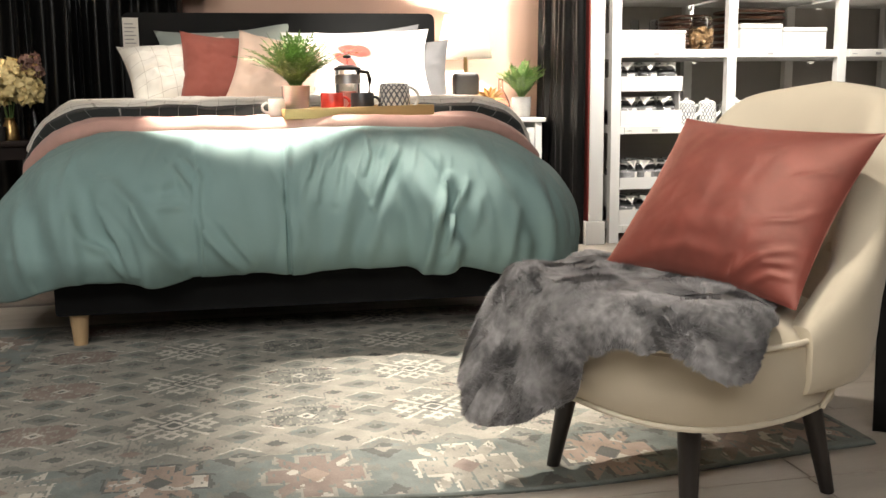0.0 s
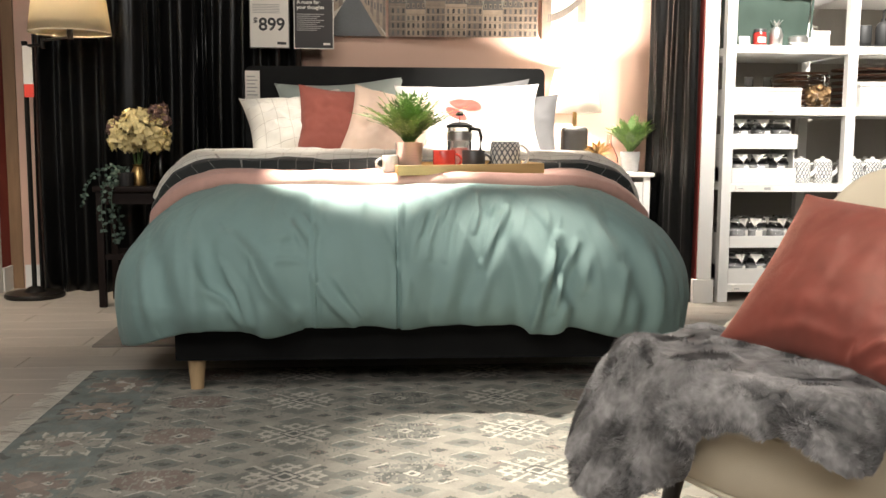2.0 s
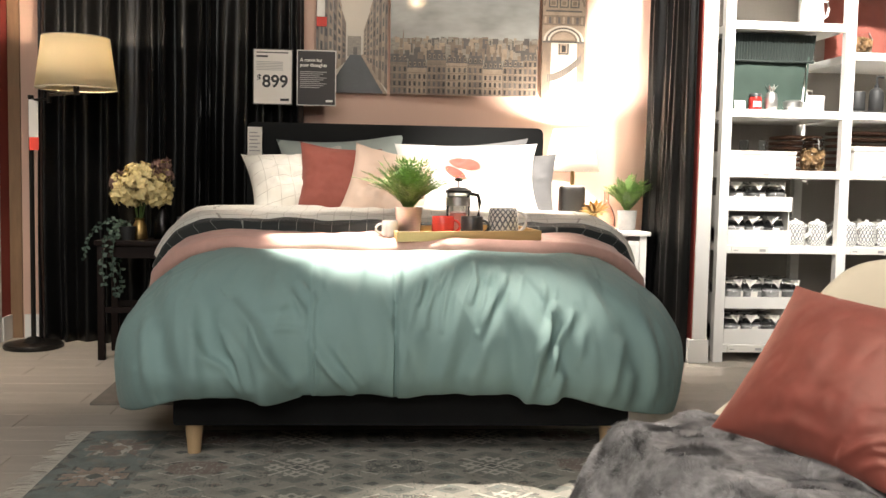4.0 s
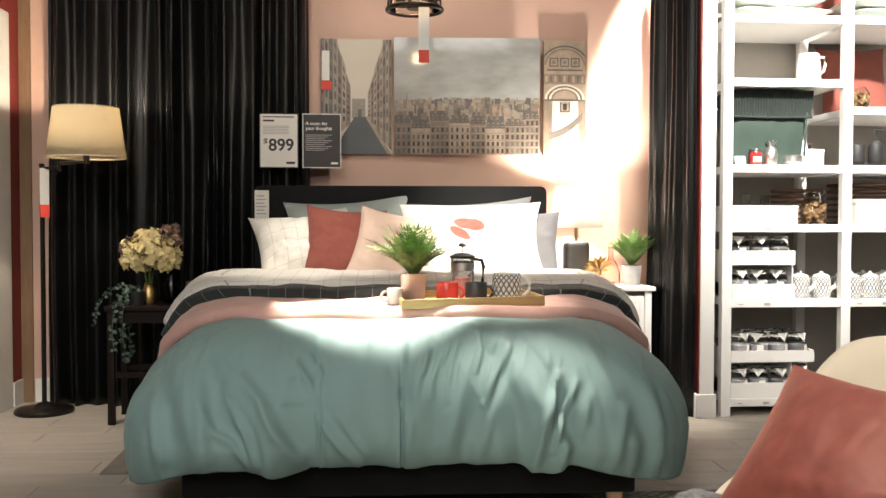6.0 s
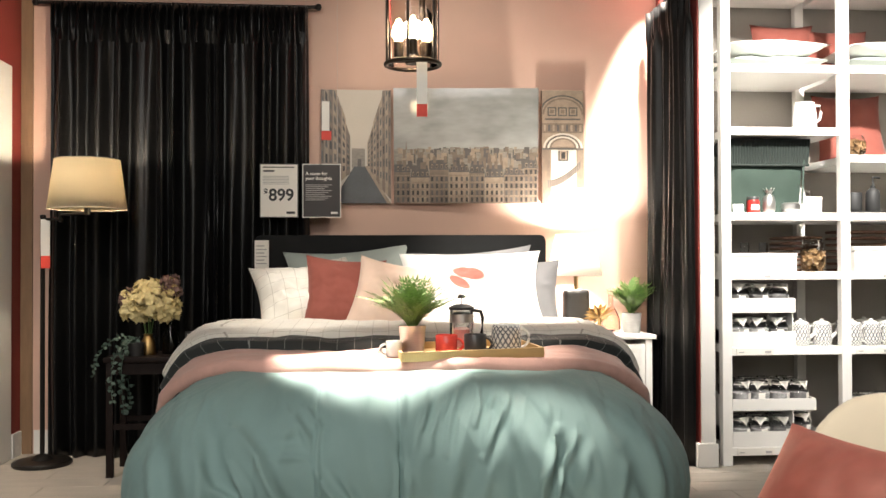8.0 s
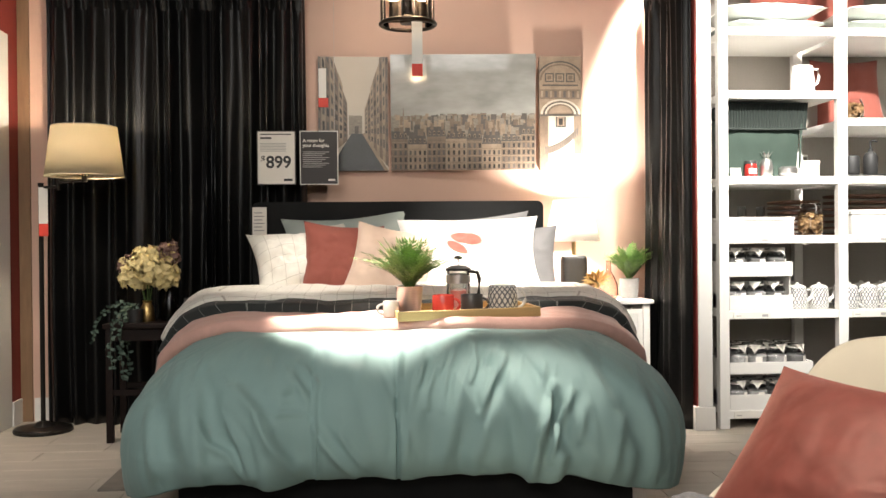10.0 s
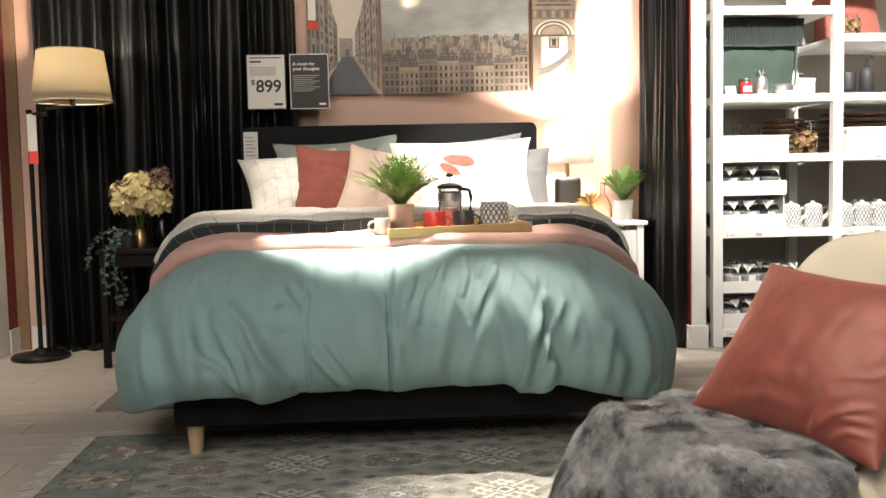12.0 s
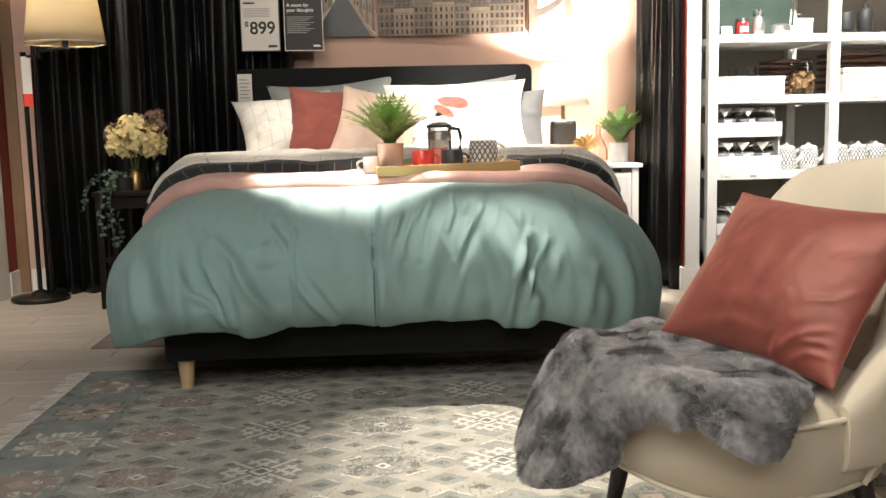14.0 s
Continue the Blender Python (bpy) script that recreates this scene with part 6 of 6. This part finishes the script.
def jar_model(fill, label):
    thg = thing("glass_jar", pose(0, 0, -5), label, "jar", "jars on the shelf")
    body = part("body", lathe([(0, 0), (0.046, 0), (0.052, 0.006), (0.053, 0.105), (0.040, 0.128), (0.040, 0.136)], 20), M_JARGLASS, thg)
    body.visible_shadow = False
    part("filling", lathe([(0, 0.004), (0.044, 0.004), (0.048, 0.01), (0.048, 0.085), (0.03, 0.093), (0, 0.095)], 16), fill, thg)
    part("lid", lathe([(0.043, 0.134), (0.044, 0.146), (0.039, 0.152), (0, 0.153)], 20), M_JARGLASS, thg)
    part("gasket", lathe([(0.041, 0.130), (0.0445, 0.131), (0.0445, 0.135), (0.041, 0.136)], 20), M_PAPER, thg)
    part("clasp", tube([(0, -0.042, 0.150), (0, -0.054, 0.132), (0, -0.055, 0.10)], 0.002, 6), M_STEEL, thg)
    flap = bmesh.new()
    flap.faces.new([flap.verts.new(p) for p in ((-0.034, -0.036, 0.151), (0.034, -0.036, 0.151), (0.0, -0.057, 0.105))])
    part("paper_flap", flap, M_PAPER, thg, smooth=False)
    part("label", sheet(lambda a, b: (0.0540 * math.sin(0.1 + 0.7 * a), -0.0540 * math.cos(0.1 + 0.7 * a), 0.055 + 0.032 * b), 6, 1), M_PAPER, thg)
    return thg


jars = [jar_model(M_JARFILL[0], "small clip-top glass jar with a dark filling"), jar_model(M_JARFILL[1], "small clip-top glass jar with a grey filling")]
rng = random.Random(21)


def jar_row(x0, x1, y0, rows, z, scale=1.0):
    n = int((x1 - x0) / (0.096 * scale))
    for r in range(rows):
        for k in range(n):
            m = pose(x0 + (k + 0.5) * (x1 - x0) / n + rng.uniform(-0.004, 0.004), y0 + 0.05 + 0.10 * r, z, 0, 0, rng.uniform(-40, 40))
            copy_thing(rng.choice(jars), m)


L0, L1 = SHELF_X[0] + 0.062, SHELF_X[1]
for z, h, x1, rows, jz in ((0.100, 0.085, 2.23, 2, 0.109), (0.300, 0.065, 2.34, 3, 0.307), (0.652, 0.085, 2.225, 2, 0.661), (0.842, 0.080, 2.225, 2, 0.850)):
    goods_tray(L0, x1, 1.775, 2.12, z, h)
    jar_row(L0 + 0.012, x1 - 0.012, 1.79, rows, jz)
for (x, z) in ((L0, 0.213), (L0, 0.7735)):
    for dx in (0.0, 0.35):
        tagged(part("tray_riser", box(x + dx, x + dx + 0.006, 1.79, 2.1, z - 0.115, z + 0.0868 if z < 0.5 else z + 0.068), M_BOX, smooth=False), "thin white card riser between stacked display trays", "riser")
goods_tray(2.60, 3.05, 1.80, 2.15, 0.100, 0.06)
jar_row(2.60, 3.05, 1.81, 3, 0.107)
jar_row(2.57, 3.08, 1.80, 2, 0.22)
jar_row(2.26, 2.45, 1.95, 2, 0.100)
for x in (2.30, 2.42, 2.585, 2.70, 2.815, 2.93, 3.04):
    patterned_pot(pose(x, 1.86 + 0.02 * math.sin(9 * x), 0.651, 0, 0, 180 + 25 * math.sin(5 * x)), 0.053, 0.125, "white teapot with a grey geometric pattern on the shelf")
for x in (2.34, 2.64, 2.76, 2.88):
    patterned_pot(pose(x, 2.03, 0.651, 0, 0, 170), 0.053, 0.125, "white teapot with a grey geometric pattern on the shelf")


def carton(x0, x1, y0, y1, z0, z1, label):
    thg = thing("storage_box", pose((x0 + x1) / 2, (y0 + y1) / 2, z0), label, "box")
    w, d, h = (x1 - x0) / 2, (y1 - y0) / 2, z1 - z0
    part("body", box(-w, w, -d, d, 0, h * 0.8, 0.004), M_BOX, thg)
    part("lid", box(-w - 0.003, w + 0.003, -d - 0.003, d + 0.003, h * 0.8 + 0.001, h, 0.004), M_BOX, thg)
    return thg


carton(L0, 2.235, 1.775, 2.10, 1.068, 1.172, "low white storage box on the shelf")
for x in (1.97, 2.08):
    mug("glass_cup", pose(x, 1.86, 1.172), 0.024, 0.06, M_JARGLASS, "small clear glass cup on a white box", "cup", False)
big = thing("glass_jar", pose(2.365, 1.85, 1.068), "large clip-top glass jar of golden potpourri", "jar")
bj = part("body", lathe([(0, 0), (0.058, 0), (0.066, 0.008), (0.068, 0.12), (0.052, 0.15), (0.052, 0.165)], 28), M_JARGLASS, big)
bj.visible_shadow = False
part("filling", bloom_mesh(0.05, 160, 77, 1.05, 0.022), surface("golden_potpourri", (0.21, 0.12, 0.05), 0.7, 0, 40, 0.4, 0.3), big, smooth=False).location.z = 0.062
part("lid", lathe([(0.056, 0.155), (0.058, 0.175), (0.05, 0.182), (0, 0.184)], 28), M_JARGLASS, big)
part("clasp", tube([(0, -0.055, 0.175), (0, -0.068, 0.16), (0, -0.07, 0.12)], 0.0028, 6), M_STEEL, big)


def basket(place, w, d, h, label):
    """A low basket of woven cane: posts with rods running in and out."""
    thg = thing("basket", place, label, "basket")
    cane = surface("dark_cane", (0.12, 0.055, 0.03), 0.6, 0, 30, 0.3, 0.2)
    for r in range(7):
        pts = []
        n = 72
        for k in range(n + 1):
            a = 2 * math.pi * k / n
            c, s = math.cos(a), math.sin(a)
            q = (abs(c) ** 6 + abs(s) ** 6) ** (-1 / 6) + 0.018 * (1 if (k + r) % 2 else -1)
            pts.append((w / 2 * q * c, d / 2 * q * s, 0.006 + r * h / 7))
        part("weave", tube(pts, 0.008, 5), cane, thg)
    part("bottom", box(-w / 2 + 0.01, w / 2 - 0.01, -d / 2 + 0.01, d / 2 - 0.01, 0, 0.008), cane, thg, smooth=False)
    return thg


basket(pose(2.36, 2.06, 1.068), 0.22, 0.26, 0.22, "dark woven cane basket on the shelf")
basket(pose(2.78, 2.08, 1.068), 0.36, 0.24, 0.26, "wide dark woven cane basket on the shelf")
carton(2.57, 2.82, 1.775, 1.93, 1.068, 1.21, "white storage box on the shelf")
carton(2.835, 3.10, 1.775, 1.93, 1.068, 1.19, "white lidded storage box on the shelf")

# green storage bag and small things
M_GREEN = surface("dark_green_canvas", (0.032, 0.055, 0.042), 0.8, 0, 8, 0.15, 0.4, 300, 0.2)
M_GREENRIB = surface("black_green_rib", (0.018, 0.026, 0.022), 0.8, 0, 8, 0.15, 0.4, 300)
bag = thing("storage_bag", pose(2.095, 1.965, 1.397), "soft dark green storage bag with a black ribbed top", "bag")
bm = box(-0.225, 0.225, -0.115, 0.115, 0, 0.33)
bmesh.ops.subdivide_edges(bm, edges=bm.edges[:], cuts=14, use_grid_fill=True)
for v in bm.verts:
    u, w, h = v.co.x / 0.225, v.co.y / 0.115, v.co.z / 0.33
    v.co.x *= 0.94 + 0.08 * h - 0.05 * abs(w) ** 6
    v.co.y *= 1.0 - 0.12 * abs(u) ** 6
    v.co.x += 0.010 * noise.noise(v.co * 9)
    v.co.y += 0.014 * noise.noise(Vector((v.co.x * 12, 3, v.co.z * 7)))
part("body", bm, M_GREEN, bag)
part("ribbed_flap", sheet(lambda a, c: (-0.235 + 0.475 * a * (1 + 0.03 * c), -0.128 + 0.006 * math.sin(2 * math.pi * 30 * a) * min(1.0, 4 * c), 0.27 + 0.15 * c), 240, 5), M_GREENRIB, bag)
part("flap_hem", tube([(-0.236, -0.130, 0.272), (0.0, -0.132, 0.268), (0.242, -0.130, 0.272)], 0.007, 8), M_GREENRIB, bag)
part("flap_back", box(-0.23, 0.238, -0.115, 0.09, 0.335, 0.418, 0.02, seg=3), M_GREENRIB, bag)
part("strap", tube([(0.215, -0.125, 0.30), (0.205, -0.135, 0.18), (0.20, -0.13, 0.05)], 0.006, 8), M_GREEN, bag)
jr = thing("jam_jar", pose(2.015, 1.84, 1.397), "small red candle jar with a dark lid", "jar")
part("body", lathe([(0, 0), (0.032, 0), (0.035, 0.005), (0.035, 0.065), (0.03, 0.075), (0, 0.075)], 24), surface("red_wax_glass", (0.42, 0.03, 0.025), 0.2, bump=0), jr)
part("lid", lathe([(0.033, 0.075), (0.033, 0.088), (0.03, 0.092), (0, 0.092)], 24), M_DARKGLAZE, jr)
part("label", sheet(lambda a, c: (0.0358 * math.sin(-0.7 + 1.4 * a), -0.0358 * math.cos(-0.7 + 1.4 * a), 0.018 + 0.03 * c), 8, 1), M_PAPER, jr)
pn = thing("pineapple_vase", pose(2.105, 1.84, 1.397), "brushed metal pineapple shaped jar on the shelf", "ornament")
part("body", lathe([(0, 0), (0.028, 0.0), (0.036, 0.02), (0.037, 0.06), (0.028, 0.095), (0.016, 0.105), (0, 0.105)], 24), M_STEEL, pn)
b = bmesh.new()
for k in range(8):
    a = k * math.pi / 4
    leaf_quad(b, Vector((0.008 * math.cos(a), 0.008 * math.sin(a), 0.10)), Vector((0.55 * math.cos(a), 0.55 * math.sin(a), 0.83)).normalized(), Vector((0, 0, 1)), 0.052, 0.016)
part("crown", b, M_STEEL, pn, smooth=False)
tagged(part("bowl", lathe([(0, 0), (0.03, 0), (0.055, 0.02), (0.056, 0.05), (0.04, 0.06), (0.038, 0.056), (0.05, 0.045), (0, 0.012)], 28), M_STEEL), "small brushed metal bowl on the shelf", "bowl").matrix_basis = pose(2.235, 1.85, 1.397)
tagged(part("card", box(-0.03, 0.03, -0.001, 0.001, 0, 0.05), M_PAPER, smooth=False), "small white paper card on the shelf", "card").matrix_basis = pose(1.915, 1.80, 1.398, -15, 0, 0)


def pitcher(place, label):
    thg = thing("pitcher", place, label, "pitcher")
    part("body", lathe([(0, 0), (0.055, 0), (0.065, 0.01), (0.068, 0.08), (0.058, 0.15), (0.056, 0.165), (0.052, 0.165), (0.054, 0.15), (0.062, 0.08), (0.058, 0.012), (0, 0.01)], 32), M_WHITEGLAZE, thg)
    part("handle", tube([(0.052, 0, 0.15), (0.092, 0, 0.148), (0.10, 0, 0.11), (0.09, 0, 0.07), (0.062, 0, 0.05)], 0.0075, 10), M_WHITEGLAZE, thg)
    return thg


pitcher(pose(2.36, 1.93, 1.872), "white ceramic pitcher on the shelf")
pitcher(pose(2.40, 2.15, 1.397), "white ceramic pitcher behind the green bag")
carton(2.30, 2.47, 1.95, 2.15, 1.397, 1.50, "pale storage box in the shelf's corner")


def flat_pillow(place, w, d, t, mat, label, seed):
    ob = part("folded_pillow", cushion_mesh(w, d, t, 22, 0.008, seed, 0.05), mat)
    ob.matrix_basis = place @ pose(0, -d / 2, 0, -90, 0, 0)
    return tagged(ob, label, "pillow")


flat_pillow(pose(2.17, 2.05, 2.264), 0.60, 0.46, 0.085, M_TEALGREY, "sage pillow lying on the top shelf", 31)
flat_pillow(pose(2.16, 2.03, 2.345), 0.60, 0.46, 0.11, M_WPILLOW, "white pillow stacked on the top shelf", 32)
flat_pillow(pose(2.86, 2.03, 2.264), 0.56, 0.46, 0.085, M_TEALGREY, "sage pillow lying on the top shelf", 33)
flat_pillow(pose(2.86, 2.01, 2.345), 0.56, 0.44, 0.10, M_WPILLOW, "white pillow stacked on the top shelf", 34)
cushion("cushion", 0.42, 0.34, 0.14, M_RUST, pose(2.74, 2.24, 2.225, -14, 0, 0), "terracotta cushion standing behind stacked pillows", 35)
cushion("cushion", 0.40, 0.36, 0.12, M_RUST, pose(2.40, 2.29, 2.225, -4, 0, 0), "terracotta cushion at the back of the top shelf", 36)
cushion("cushion", 0.44, 0.44, 0.13, M_RUST, pose(2.80, 2.20, 1.723, -14, 0, 0), "rust cushion standing at the back of the shelf", 37)
pj = thing("glass_jar", pose(2.62, 1.86, 1.722), "round glass jar of golden potpourri on the shelf", "jar")
q = part("body", lathe([(0, 0), (0.045, 0), (0.06, 0.02), (0.062, 0.08), (0.045, 0.115), (0.046, 0.12)], 28), M_JARGLASS, pj)
q.visible_shadow = False
part("filling", bloom_mesh(0.045, 120, 78, 0.8, 0.022), surface("amber_potpourri", (0.20, 0.11, 0.045), 0.7, 0, 40, 0.4, 0.3), pj, smooth=False).location.z = 0.048
M_BLACKMATT = surface("matt_black_ceramic", (0.025, 0.025, 0.025), 0.6, 0, 20, 0.1, 0.1)
mug("tumbler", pose(2.60, 1.83, 1.409), 0.042, 0.105, M_BLACKMATT, "matt black bathroom tumbler on a black dish", "tumbler", False)
sb = thing("soap_bottle", pose(2.71, 1.83, 1.409), "matt black soap bottle with a pump", "bottle")
part("body", lathe([(0, 0), (0.036, 0), (0.039, 0.005), (0.039, 0.10), (0.03, 0.12), (0.013, 0.13), (0.013, 0.145), (0, 0.146)], 26), M_BLACKMATT, sb)
part("pump", tube([(0, 0, 0.145), (0, 0, 0.19), (0.012, 0, 0.193), (0.04, 0, 0.188)], 0.006, 10), M_BLACKMATT, sb)
tagged(part("dish", box(-0.12, 0.12, -0.05, 0.05, 0, 0.011, 0.004), M_BLACKMATT), "black rectangular dish under bathroom ware", "dish").matrix_basis = pose(2.655, 1.83, 1.397)
for bay, levels in LEVELS.items():
    for z in levels[:4]:
        x0 = SHELF_X[bay] + 0.08
        t = part("label_strip", box(x0, x0 + 0.21, 1.757, 1.7635, z - 0.02, z + 0.018, 0.001), M_PAPER, shelf, "white paper price label", smooth=False)
        part("text_line", box(x0 + 0.012, x0 + 0.04, 1.7558, 1.7568, z - 0.006, z - 0.001), M_GREYINK, t, smooth=False)
        part("text_line", box(x0 + 0.16, x0 + 0.195, 1.7558, 1.7568, z - 0.010, z + 0.004), M_GREYINK, t, smooth=False)
for ob in jars:
    for o in list(ob.children_recursive) + [ob]:
        bpy.data.objects.remove(o)

# ---- floor planks ----
plank_mesh = {}
rng = random.Random(8)
y = -3.4
row = 0
while y < 2.5:
    x = -3.6 - rng.uniform(0, 1.2)
    while x < 3.9:
        n = "plank"
        if n not in plank_mesh:
            bm = box(0, 1.285 - 0.0025, 0, 0.193 - 0.0025, -0.0055, 0.0, 0.0012, seg=1)
            me = bpy.data.meshes.new("plank")
            bm.to_mesh(me)
            bm.free()
            me.materials.append(M_PLANK)
            plank_mesh[n] = me
        ob = new("plank", plank_mesh[n])
        ob.parent = ground
        ob.location = (x, y, 0)
        x += 1.285
    y += 0.193
    row += 1
